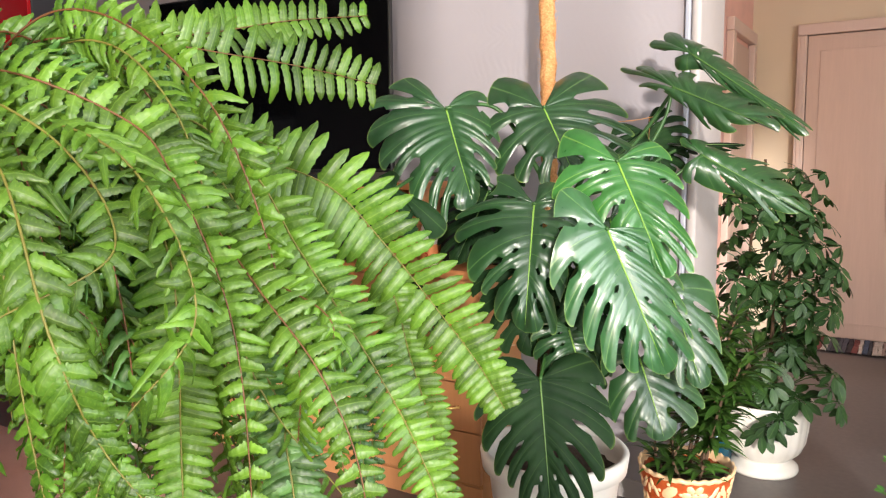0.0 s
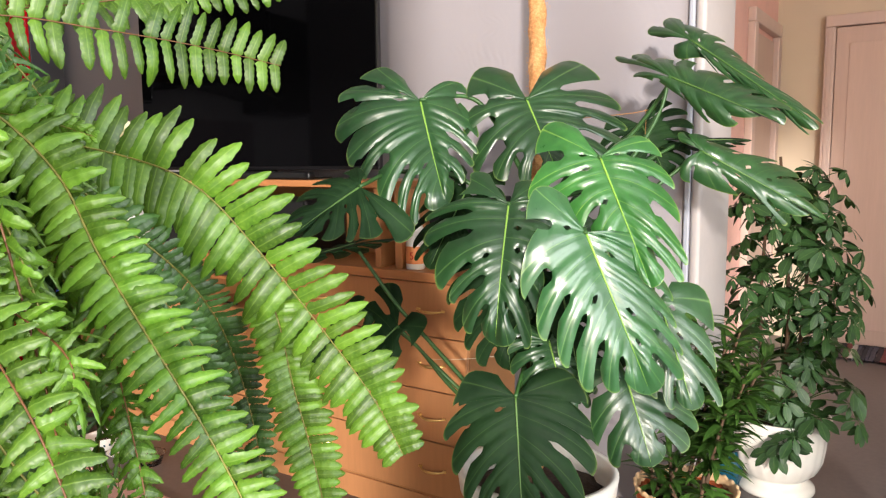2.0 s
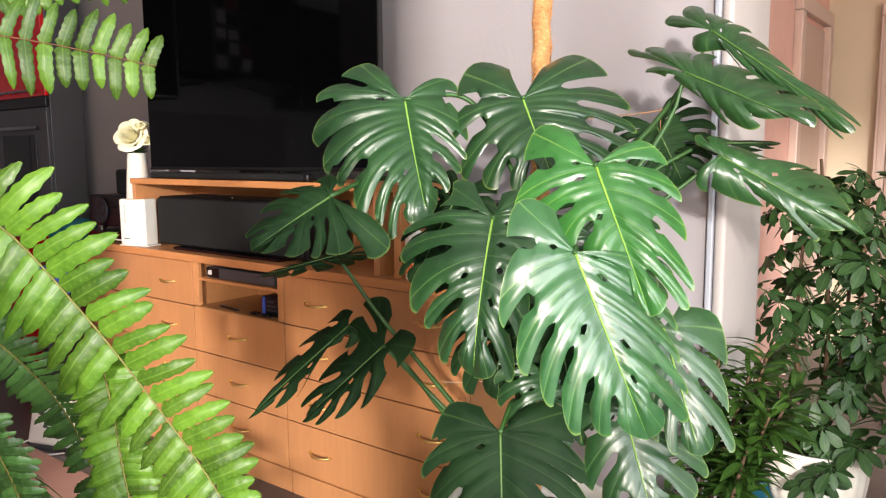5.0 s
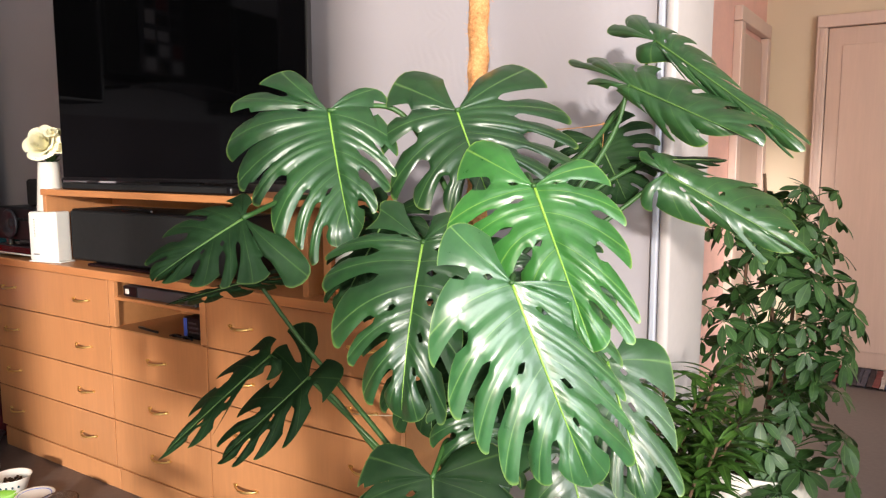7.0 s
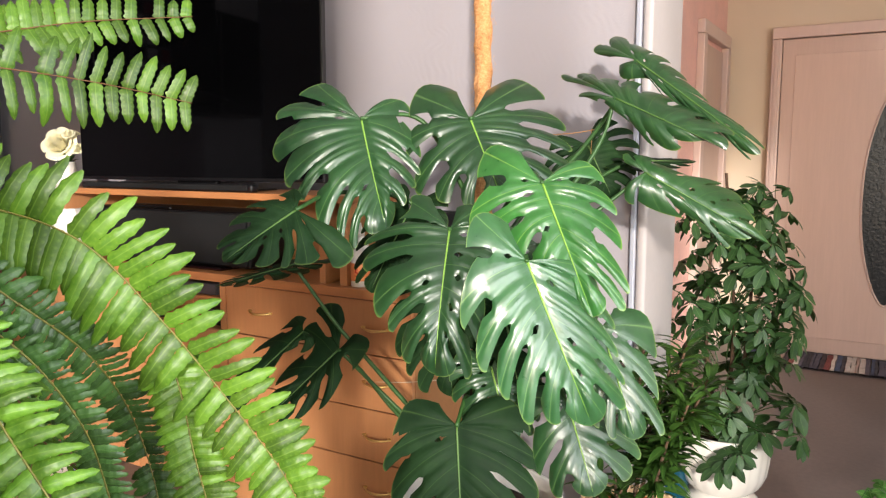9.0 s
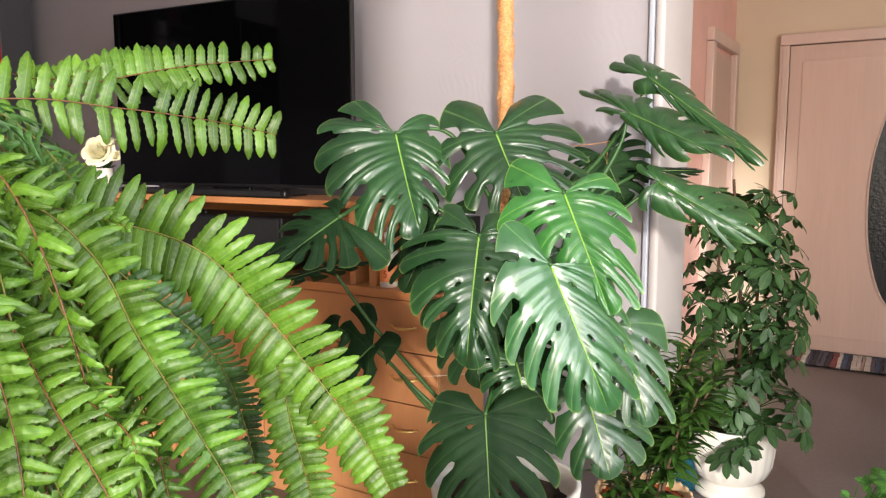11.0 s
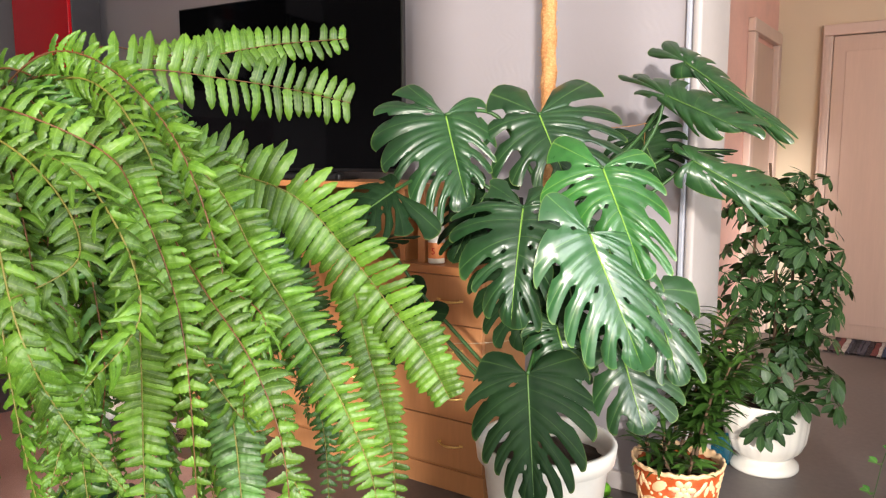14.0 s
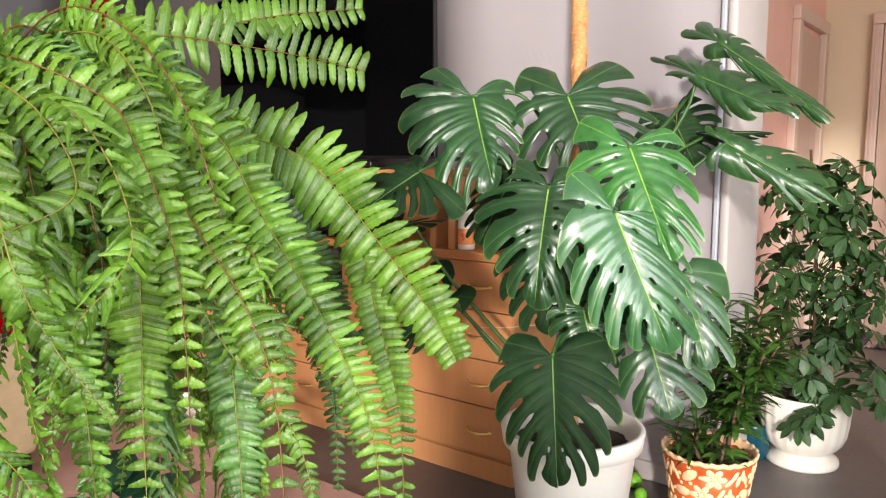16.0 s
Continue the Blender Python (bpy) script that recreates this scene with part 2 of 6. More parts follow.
M_COIR = coir_material()
M_FLOOR = floor_material()
M_RUG = rug_material()
M_ORANGE_POT = orange_pot_material()
M_CREAM_RELIEF = speckled("cream_relief_glaze", lin(228, 190, 146), 0.3, scale=60, amount=0.12, bump=0.1)
M_MONSTERA = leaf_material("monstera_leaf", lin(24, 55, 29), lin(47, 86, 44), lin(120, 156, 88), 0.35, 0.06, 0.02, 0.42, 40, 0.0, 0.45, lin(150, 176, 84), 0.12, 0.11)
# same leaf with shade put into its colour, darker and less shiny
M_MONSTERA_SHADED = leaf_material("shaded_monstera_leaf", lin(17, 38, 19), lin(35, 61, 31), lin(76, 104, 52), 0.65, 0.04, 0.02, 0.35, 40, 0.0, 0.0, lin(120, 140, 70), 0.12, 0.11)
M_MONSTERA_SHADED.node_tree.nodes["Principled BSDF"].inputs["Specular IOR Level"].default_value = 0.14
M_MONSTERA_DULL = leaf_material("dull_monstera_leaf", lin(28, 62, 32), lin(56, 98, 50), lin(92, 126, 62), 0.34, 0.12, 0.02, 0.42, 40, 0.0, 0.5, lin(160, 180, 70), 0.12, 0.11)
M_MONSTERA_MID = leaf_material("glossy_monstera_leaf", lin(34, 77, 43), lin(62, 114, 62), lin(140, 180, 96), 0.3, 0.08, 0.02, 0.42, 40, 0.0, 0.85, lin(160, 190, 84), 0.12, 0.11)
M_MONSTERA_NEW = leaf_material("young_monstera_leaf", lin(36, 88, 37), lin(67, 130, 57), lin(160, 200, 90), 0.3, 0.11, 0.02, 0.42, 40, 0.0, 0.8, lin(170, 200, 90), 0.12, 0.11)
M_MONSTERA_MID.node_tree.nodes["Principled BSDF"].inputs["Coat IOR"].default_value = 1.62
for m in (M_MONSTERA, M_MONSTERA_MID, M_MONSTERA_NEW, M_MONSTERA_DULL):
    m.node_tree.nodes["Principled BSDF"].inputs["Specular IOR Level"].default_value = 0.55
M_MIDRIB = speckled("pale_green_rib", lin(142, 186, 74), 0.4, scale=60, amount=0.12, bump=0.05)
M_MIDRIB_DULL = speckled("dull_green_rib", lin(84, 116, 56), 0.5, scale=60, amount=0.12, bump=0.05)
M_MIDRIB_DARK = speckled("green_rib", lin(132, 172, 76), 0.4, scale=60, amount=0.12, bump=0.05)
M_PETIOLE = speckled("green_stalk", lin(50, 86, 38), 0.45, scale=50, amount=0.2, bump=0.1)
M_STEM = speckled("brown_woody_stem", lin(84, 62, 44), 0.85, scale=60, amount=0.35, bump=0.7, distance=0.004)
M_FERN = leaf_material("fern_pinna", lin(44, 85, 17), lin(107, 143, 43), lin(150, 182, 84), 0.4, 0.17, 0.06, 0.25, 130, 0.85, 0.0, lin(140, 166, 60), 0.25, spores=0.16)
M_FERN_DARK = leaf_material("old_fern_pinna", lin(38, 76, 28), lin(88, 126, 62), lin(116, 150, 74), 0.42, 0.15, 0.06, 0.25, 130, 0.85, 0.0, lin(120, 150, 56), 0.25, spores=0.14)
for m in (M_FERN, M_FERN_DARK):
    m.node_tree.nodes["Principled BSDF"].inputs["Specular IOR Level"].default_value = 0.5
M_BROAD = leaf_material("broad_dark_leaf", lin(14, 44, 28), lin(30, 66, 44), lin(70, 110, 74), 0.35, 0.05, 0.02, 0.4, 30, 0.0, 0.3)
M_BEIGE_CLOTH = speckled("beige_woven_cloth", lin(202, 178, 140), 0.9, scale=240, amount=0.12, bump=0.5)
M_RACHIS = speckled("tan_fern_stalk", lin(112, 106, 44), 0.55, scale=80, amount=0.25, bump=0.2)
M_RACHIS_BROWN = speckled("brown_fern_stalk", lin(104, 66, 36), 0.55, scale=80, amount=0.25, bump=0.2)
M_SCHEFF = leaf_material("schefflera_leaflet", lin(26, 50, 25), lin(58, 90, 44), lin(100, 130, 74), 0.44, 0.10, 0.05, 0.4, 40, 0.6)
M_DRACAENA = leaf_material("narrow_dark_leaf", lin(24, 50, 18), lin(72, 106, 42), lin(104, 136, 66), 0.34, 0.1, 0.08, 0.3)
M_IVY = leaf_material("ivy_leaf", lin(40, 90, 34), lin(90, 142, 62), lin(170, 200, 130), 0.38, 0.2, 0.05, 0.4)
M_PETAL = speckled("cream_petal", lin(246, 240, 206), 0.6, scale=50, amount=0.06)


# ---- mesh helpers ----
def finish(bm, name, mat, smooth=True):
    me = bpy.data.meshes.new(name)
    bm.normal_update()
    bm.to_mesh(me)
    bm.free()
    if mat:
        me.materials.append(mat)
    if smooth:
        for p in me.polygons:
            p.use_smooth = True
    return me


def part(name, bm, mat, parent=None, label="", smooth=False):
    ob = new(name, finish(bm, name, mat, smooth))
    if parent:
        ob.parent = parent
    return tagged(ob, label)


def thing(name, label, category, at=(0, 0, 0), group="", kind=""):
    ob = new(name)
    ob.empty_display_size = 0.05
    ob.location = at
    return tagged(ob, label, category, group, kind)


def box(bm, lo, hi, bevel=0.0, seg=2):
    r = bmesh.ops.create_cube(bm, size=1.0)
    vs = r["verts"]
    for v in vs:
        v.co = Vector([lo[i] + (hi[i] - lo[i]) * (v.co[i] + 0.5) for i in range(3)])
    if bevel:
        es = list({e for v in vs for e in v.link_edges})
        bmesh.ops.bevel(bm, geom=es, offset=bevel, segments=seg, affect="EDGES", profile=0.5)
    return bm


def boxed(lo, hi, bevel=0.0, seg=2):
    return box(bmesh.new(), lo, hi, bevel, seg)


def lathe(bm, profile, seg=40, at=(0, 0, 0), flute=0.0, count=0, f0=0.0, f1=0.0):
    """Turns a profile of (r, z) round the z axis; flute: depth of ribs between the heights f0 and f1."""
    rings = []
    for r, z in profile:
        ring = []
        for i in range(seg):
            a = 2 * math.pi * i / seg
            k = 1.0
            if flute and f0 < z < f1:
                k += flute * (abs(math.cos(a * count / 2)) - 0.5)
            ring.append(bm.verts.new((at[0] + r * k * math.cos(a), at[1] + r * k * math.sin(a), at[2] + z)))
        rings.append(ring)
    for a, b in zip(rings, rings[1:]):
        for i in range(seg):
            j = (i + 1) % seg
            bm.faces.new((a[i], a[j], b[j], b[i]))
    if profile[0][0] > 1e-5:
        bm.faces.new(list(reversed(rings[0])))
    if profile[-1][0] > 1e-5:
        bm.faces.new(rings[-1])
    return bm


def smooth_path(points, n):
    """A Catmull-Rom curve through the points, sampled n + 1 times."""
    p = [Vector(q) for q in points]
    if len(p) == 2:
        return [p[0].lerp(p[1], i / n) for i in range(n + 1)]
    p = [p[0] * 2 - p[1]] + p + [p[-1] * 2 - p[-2]]
    m = len(p) - 3
    out = []
    for i in range(n + 1):
        s = i / n * m
        k = min(int(s), m - 1)
        u = s - k
        a, b, c, d = p[k:k + 4]
        out.append(0.5 * ((2 * b) + (c - a) * u + (2 * a - 5 * b + 4 * c - d) * u * u + (3 * b - a - 3 * c + d) * u ** 3))
    return out


def tube(bm, pts, r0, r1, seg=8, cap=True):
    rings = []
    n = len(pts) - 1
    ref = Vector((0.31, 0.17, 0.93))
    for i, p in enumerate(pts):
        t = (pts[min(i + 1, n)] - pts[max(i - 1, 0)]).normalized()
        x = t.cross(ref).normalized()
        y = t.cross(x)
        r = r0 + (r1 - r0) * i / n
        rings.append([bm.verts.new(p + r * (math.cos(2 * math.pi * k / seg) * x + math.sin(2 * math.pi * k / seg) * y)) for k in range(seg)])
    for a, b in zip(rings, rings[1:]):
        for k in range(seg):
            j = (k + 1) % seg
            bm.faces.new((a[k], a[j], b[j], b[k]))
    if cap:
        bm.faces.new(list(reversed(rings[0])))
        bm.faces.new(rings[-1])
    return bm


def tubed(points, r0, r1, n=14, seg=8):
    return tube(bmesh.new(), smooth_path(points, n), r0, r1, seg)


# ---- the room ----
WALL_Y = 2.95
LEFT_X = -4.66
CEIL = 3.1


def structure(name, bm, mat, label, smooth=False):
    return tagged(part(name, bm, mat, None, "", smooth), label, name.split("_")[0], "", "structure")


structure("floor", boxed((-4.85, -2.2, -0.12), (3.4, 6.8, 0.0)), M_FLOOR, "dark slate-grey lino floor with a dull sheen")
structure("ceiling", boxed((-4.85, -2.2, CEIL), (3.4, 6.8, CEIL + 0.12)), M_CEIL, "plain white painted ceiling")
structure("wall_north", boxed((LEFT_X, WALL_Y, 0.0), (-0.30, WALL_Y + 0.335, CEIL)), M_WALL, "light grey embossed wallpaper wall behind the television")
structure("wall_west", boxed((LEFT_X - 0.15, -1.75, 0.0), (LEFT_X, WALL_Y + 0.335, CEIL)), M_WALL, "grey papered side wall beside the kitchen units")
structure("wall_east", boxed((3.0, 1.75, 0.0), (3.15, 2.1, CEIL)), M_WALL, "plain light grey side wall of the living room")
structure("wall_east_far", boxed((3.0, 3.9, 0.0), (3.15, 6.17, CEIL)), M_WALL_HALL, "beige side wall of the hallway")
structure("wall_east_below", boxed((3.0, 2.1, 0.0), (3.15, 3.9, 0.75)), M_WALL_HALL, "beige wall under the added, unseen hallway window")
structure("wall_east_above", boxed((3.0, 2.1, 2.35), (3.15, 3.9, CEIL)), M_WALL_HALL, "beige wall over the added, unseen hallway window")
structure("wall_hall_west", boxed((-0.79, WALL_Y + 0.335, 0.0), (-0.64, 6.02, CEIL)), M_PEACH, "peach plastered side wall of the hallway")
structure("wall_hall_north", boxed((-0.79, 6.02, 0.0), (3.0, 6.17, CEIL)), M_WALL_HALL, "beige papered end wall of the hallway")

# unseen east windows, balcony and hall ones added as openings for the lamps
def window_wall(tag, y0, y1, z0, z1, mat, panes):
    """White frame with uprights, set in an opening of the east wall."""
    w = thing("window_" + tag, "wide white-framed window in the unseen east wall", "window", kind="structure")
    n = panes
    for k in range(n + 1):
        y = y0 + 0.03 + (y1 - y0 - 0.06) * k / n
        part("window_frame", boxed((3.06, y - 0.03, z0), (3.12, y + 0.03, z1), 0.006), M_WHITE_PLASTIC, w)
    for k in range(n):
        a = y0 + 0.061 + (y1 - y0 - 0.06) * k / n
        b = y0 - 0.001 + (y1 - y0 - 0.06) * (k + 1) / n
        for c in (z0, z1 - 0.06):
            part("window_frame", boxed((3.06, a, c), (3.12, b, c + 0.06), 0.006), M_WHITE_PLASTIC, w)
    part("window_sill", boxed((2.9, y0 - 0.05, z0 - 0.03), (3.05, y1 + 0.05, z0 - 0.002), 0.006), M_WHITE_PLASTIC, w)
    return w


structure("wall_south", boxed((LEFT_X, -1.75, 0), (-0.35, -1.6, CEIL)), M_WALL, "grey papered back wall of the living room")
# height of an added wall part that blocks sun from chest and low leaves
SUN_BLOCK_TOP = 1.2
structure("wall_south_end", boxed((2.985, -1.75, 0), (2.999, -1.6, CEIL)), M_WALL, "grey papered wall beside the garden window")
structure("wall_south_sill", boxed((-0.35, -1.75, 0), (1.31, -1.6, 0.25)), M_WALL, "grey papered wall under the garden window")
structure("wall_south_parapet", boxed((1.312, -1.75, 0), (2.06, -1.6, SUN_BLOCK_TOP)), M_WALL, "unseen grey wall part, added to shade chest and lower leaves")
structure("wall_south_threshold", boxed((2.062, -1.75, 0), (2.984, -1.6, 0.25)), M_WALL, "grey papered wall under the garden window")
# lintel hung low so that less sun reaches the wall by the television
structure("wall_south_lintel", boxed((-0.35, -1.75, 2.35), (1.31, -1.6, CEIL)), M_WALL, "unseen grey wall, set low to shade the television wall")
structure("wall_south_door_lintel", boxed((1.31, -1.75, 2.98), (2.984, -1.6, CEIL)), M_WALL, "grey papered wall over the tall garden window")
structure("wall_east_near", boxed((3.0, -1.75, 0.0), (3.15, -1.56, CEIL)), M_WALL, "grey papered wall beside the window")
structure("wall_east_sill", boxed((3.0, -1.56, 0.0), (3.15, 0.25, 0.2)), M_WALL, "grey papered wall under the window")
structure("wall_east_lintel", boxed((3.0, -1.56, 2.56), (3.15, 0.25, CEIL)), M_WALL, "grey papered wall over the window")
structure("wall_east_balcony_sill", boxed((3.0, 0.25, 0.0), (3.15, 1.75, 0.06)), M_WALL, "low threshold under the added, unseen balcony window")
structure("wall_east_balcony_lintel", boxed((3.0, 0.25, 3.0), (3.15, 1.75, CEIL)), M_WALL, "grey papered wall over the added, unseen balcony window")
window_wall("1", -1.56, 0.25, 0.2, 2.56, M_WALL, 2)
# balcony and hall openings are added to go with their fill lamps
window_wall("3", 0.25, 1.75, 0.06, 3.0, M_WALL, 2)
window_wall("2", 2.1, 3.9, 0.75, 2.35, M_WALL_HALL, 2)

# unseen wall added outside to keep the sun off the hall door
structure("wall_loggia", boxed((3.15, 0.1, 0.0), (4.7, 0.22, CEIL)), M_CEIL, "unseen white wall outside, added to block the sun")
structure("floor_loggia", boxed((3.15, 0.22, -0.12), (4.7, 1.9, 0.0)), M_FLOOR, "unseen grey floor outside, added beside the sun-blocking wall")
garden = thing("window_4", "wide white-framed garden window behind the plants", "window", kind="structure")
for x, low, top in ((-0.32, 0.25, 2.35), (0.49, 0.25, 2.35), (1.31, SUN_BLOCK_TOP, 2.98), (2.08, 0.25, 2.98), (2.96, 0.25, 2.98)):
    half = 0.018 if x == 1.31 else 0.03
    part("window_frame", boxed((x - half, -1.71, low), (x + half, -1.65, top), 0.006), M_WHITE_PLASTIC, garden)
for a, b, low, top in ((-0.289, 0.459, 0.25, 2.35), (0.521, 1.291, 0.25, 2.35), (1.329, 2.049, SUN_BLOCK_TOP, 2.98), (2.111, 2.929, 0.25, 2.98)):
    for z in (low, top - 0.06):
        part("window_frame", boxed((a, -1.71, z), (b, -1.65, z + 0.06), 0.006), M_WHITE_PLASTIC, garden)
part("window_sill", boxed((-0.4, -1.595, 0.22), (1.3, -1.5, 0.248), 0.006), M_WHITE_PLASTIC, garden)
part("window_sill", boxed((1.315, -1.595, SUN_BLOCK_TOP - 0.03), (2.06, -1.5, SUN_BLOCK_TOP - 0.002), 0.006), M_WHITE_PLASTIC, garden)

# rounded cream panel that closes the free end of the television wall
bm = bmesh.new()
box(bm, (-0.30, WALL_Y - 0.012, 0.0), (-0.268, WALL_Y + 0.345, CEIL), 0.012, 3)
structure("trim_wall_end", bm, M_CORNER, "cream corner panel on the free wall end", True)
bm = boxed((-0.318, WALL_Y - 0.017, 0.0), (-0.301, WALL_Y - 0.001, CEIL), 0.004)
structure("trim_corner_bead", bm, speckled("pale_blue_grey_bead", lin(160, 162, 172), 0.45, scale=40, amount=0.05), "pale bluish plastic corner bead")
structure("baseboard", boxed((-0.86, WALL_Y - 0.014, 0.0), (-0.319, WALL_Y, 0.07), 0.004), M_CORNER, "narrow cream skirting board")


# ---- hallway doors ----
def panel_door():
    d = thing("door_1", "closed pale pinkish oak door with a dark oval glass panel", "door", (0, 0, 0), kind="structure")
    x0, x1, y = -0.285, 0.545, 6.0
    leaf = part("door_leaf", boxed((x0, y - 0.03, 0.012), (x1, y + 0.01, 2.0), 0.004), M_DOOR, d)
    # raised field and bead round the dark glass
    part("field", boxed((x0 + 0.075, y - 0.036, 0.11), (x1 - 0.075, y - 0.03, 1.9), 0.003), M_DOOR, d)
    bm, rim = bmesh.new(), bmesh.new()
    cx, cz, hw, hh = 0.36, 1.01, 0.155, 0.66
    n = 36
    outer, front = [], []
    ring = []
    for i in range(n):
        a = 2 * math.pi * i / n
        px = cx + hw * math.cos(a) * (1 - 0.25 * abs(math.sin(a)) ** 3)
        pz = cz + hh * math.sin(a)
        front.append(bm.verts.new((px, y - 0.042, pz)))
        outer.append(bm.verts.new((px, y - 0.034, pz)))
        ring.append(Vector((px, y - 0.04, pz)))
    bm.faces.new(front)
    for i in range(n):
        bm.faces.new((front[i], front[(i + 1) % n], outer[(i + 1) % n], outer[i]))
    k = Mat("dark_ribbed_glass", 0.12)
    k.color(lin(36, 38, 40))
    k.bump(k.noise(55, 4), 0.5, 0.004)
    part("glass_panel", bm, k.m, d, "dark rippled glass")
    tube(rim, ring + [ring[0]], 0.007, 0.007, 6, False)
    part("glass_bead", rim, M_DOORFRAME, d)
    bm = bmesh.new()
    box(bm, (x1 - 0.075, y - 0.075, 0.99), (x1 - 0.055, y - 0.036, 1.01), 0.004)
    box(bm, (x1 - 0.17, y - 0.085, 0.99), (x1 - 0.055, y - 0.07, 1.01), 0.005)
    part("door_handle", bm, M_STEEL, leaf, "steel lever handle")
    return d


def door_frame(name, label, x0, x1, y, top, w=0.06):
    """A casing on the end wall round an opening from x0 to x1."""
    f = thing(name, label, "door frame", (0, 0, 0), kind="structure")
    for a, b in ((x0 - w, x0), (x1, x1 + w)):
        bm = boxed((a, y - 0.05, 0), (b, y + 0.018, top), 0.006)
        box(bm, (a + 0.018, y - 0.056, 0), (b - 0.018, y - 0.048, top - 0.004), 0.003)
        part("jamb", bm, M_DOORFRAME, f)
    bm = boxed((x0 - w, y - 0.05, top + 0.001), (x1 + w, y + 0.018, top + w + 0.012), 0.006)
    part("head", bm, M_DOORFRAME, f)
    return f


panel_door()
door_frame("trim_door_frame", "pale pinkish oak door casing", -0.288, 0.548, 6.0, 2.004)


def side_door():
    """A doorway in the hallway's west wall, seen at a slant."""
    d = thing("door_2", "pale oak side door standing in its casing", "door", (0, 0, 0), kind="structure")
    x = -0.64
    part("door_leaf", boxed((x - 0.02, 5.26, 0.01), (x + 0.012, 5.86, 1.93), 0.004), M_DOOR, d)
    for y0, y1 in ((5.17, 5.25), (5.87, 5.955)):
        part("jamb", boxed((x + 0.0, y0, 0), (x + 0.045, y1, 1.96), 0.006), M_DOORFRAME, d)
    part("head", boxed((x + 0.0, 5.17, 1.962), (x + 0.045, 5.955, 2.04), 0.006), M_DOORFRAME, d)
    return d


side_door()


def rag_rug():
    """A woven runner of rag strips in front of the hall door."""
    r = thing("doormat", "woven rag doormat with red, blue, white stripes", "rug", (0.08, 5.76, 0))
    rnd = random.Random(4)
    tones = [lin(84, 82, 96), lin(206, 196, 190), lin(126, 70, 68), lin(70, 82, 108), lin(196, 188, 182), lin(62, 52, 58), lin(160, 140, 132), lin(60, 58, 66)]
    mats = [speckled("rag_strip", c, 0.95, scale=150, amount=0.35, bump=0.8, distance=0.004) for c in tones]
    x = -0.5
    while x < 0.5:
        w = rnd.uniform(0.016, 0.034)
        n = 5
        bm = bmesh.new()
        rows = []
        for i in range(n + 1):
            y = -0.2 + 0.4 * i / n
            dx = rnd.uniform(-0.004, 0.004)
            z = 0.012 + rnd.uniform(-0.002, 0.003)
            rows.append([bm.verts.new((x + dx, y, 0)), bm.verts.new((x + dx + 0.002, y, z)), bm.verts.new((x + dx + w, y, z)), bm.verts.new((x + dx + w + 0.002, y, 0))])
        for a, b in zip(rows, rows[1:]):
            for k in range(3):
                bm.faces.new((a[k], a[k + 1], b[k + 1], b[k]))
        part("strip", bm, rnd.choice(mats), r)
        x += w + 0.001
    return r


rag_rug()

bm = boxed((-3.25, 0.5, 0.0), (-1.2, 2.19, 0.012), 0.005)
tagged(part("rug", bm, M_RUG, None), "plain pinkish beige short-pile rug on the floor", "rug")


# ---- the long drawer chest ----
CH_Y = 2.562
CH_TOP = 0.843
ROWS_Z = (0.81, 0.633, 0.453, 0.281, 0.098)


def handle_mesh():
    """A thin bow handle with two flattened feet."""
    bm = bmesh.new()
    pts = [Vector((0.052 * s, -0.004 - 0.02 * (1 - s * s), -0.004 * (1 - s * s))) for s in [i / 8 - 1 for i in range(17)]]
    n = len(pts)
    rings = []
    for i, p in enumerate(pts):
        s = abs(i / (n - 1) * 2 - 1)
        rz = 0.0022 + 0.003 * (1 - s) ** 0.7
        ry = 0.002 + 0.0015 * (1 - s)
        rings.append([bm.verts.new(p + Vector((0, ry * math.cos(a), rz * math.sin(a)))) for a in [2 * math.pi * k / 8 for k in range(8)]])
    for a, b in zip(rings, rings[1:]):
        for k in range(8):
            j = (k + 1) % 8
            bm.faces.new((a[k], a[j], b[j], b[k]))
    bm.faces.new(list(reversed(rings[0])))
    bm.faces.new(rings[-1])
    for s in (-1, 1):
        box(bm, (0.048 * s - 0.007, -0.006, -0.004), (0.048 * s + 0.007, 0.001, 0.004), 0.0015)
    return finish(bm, "handle", M_BRASS)


HANDLE = handle_mesh()


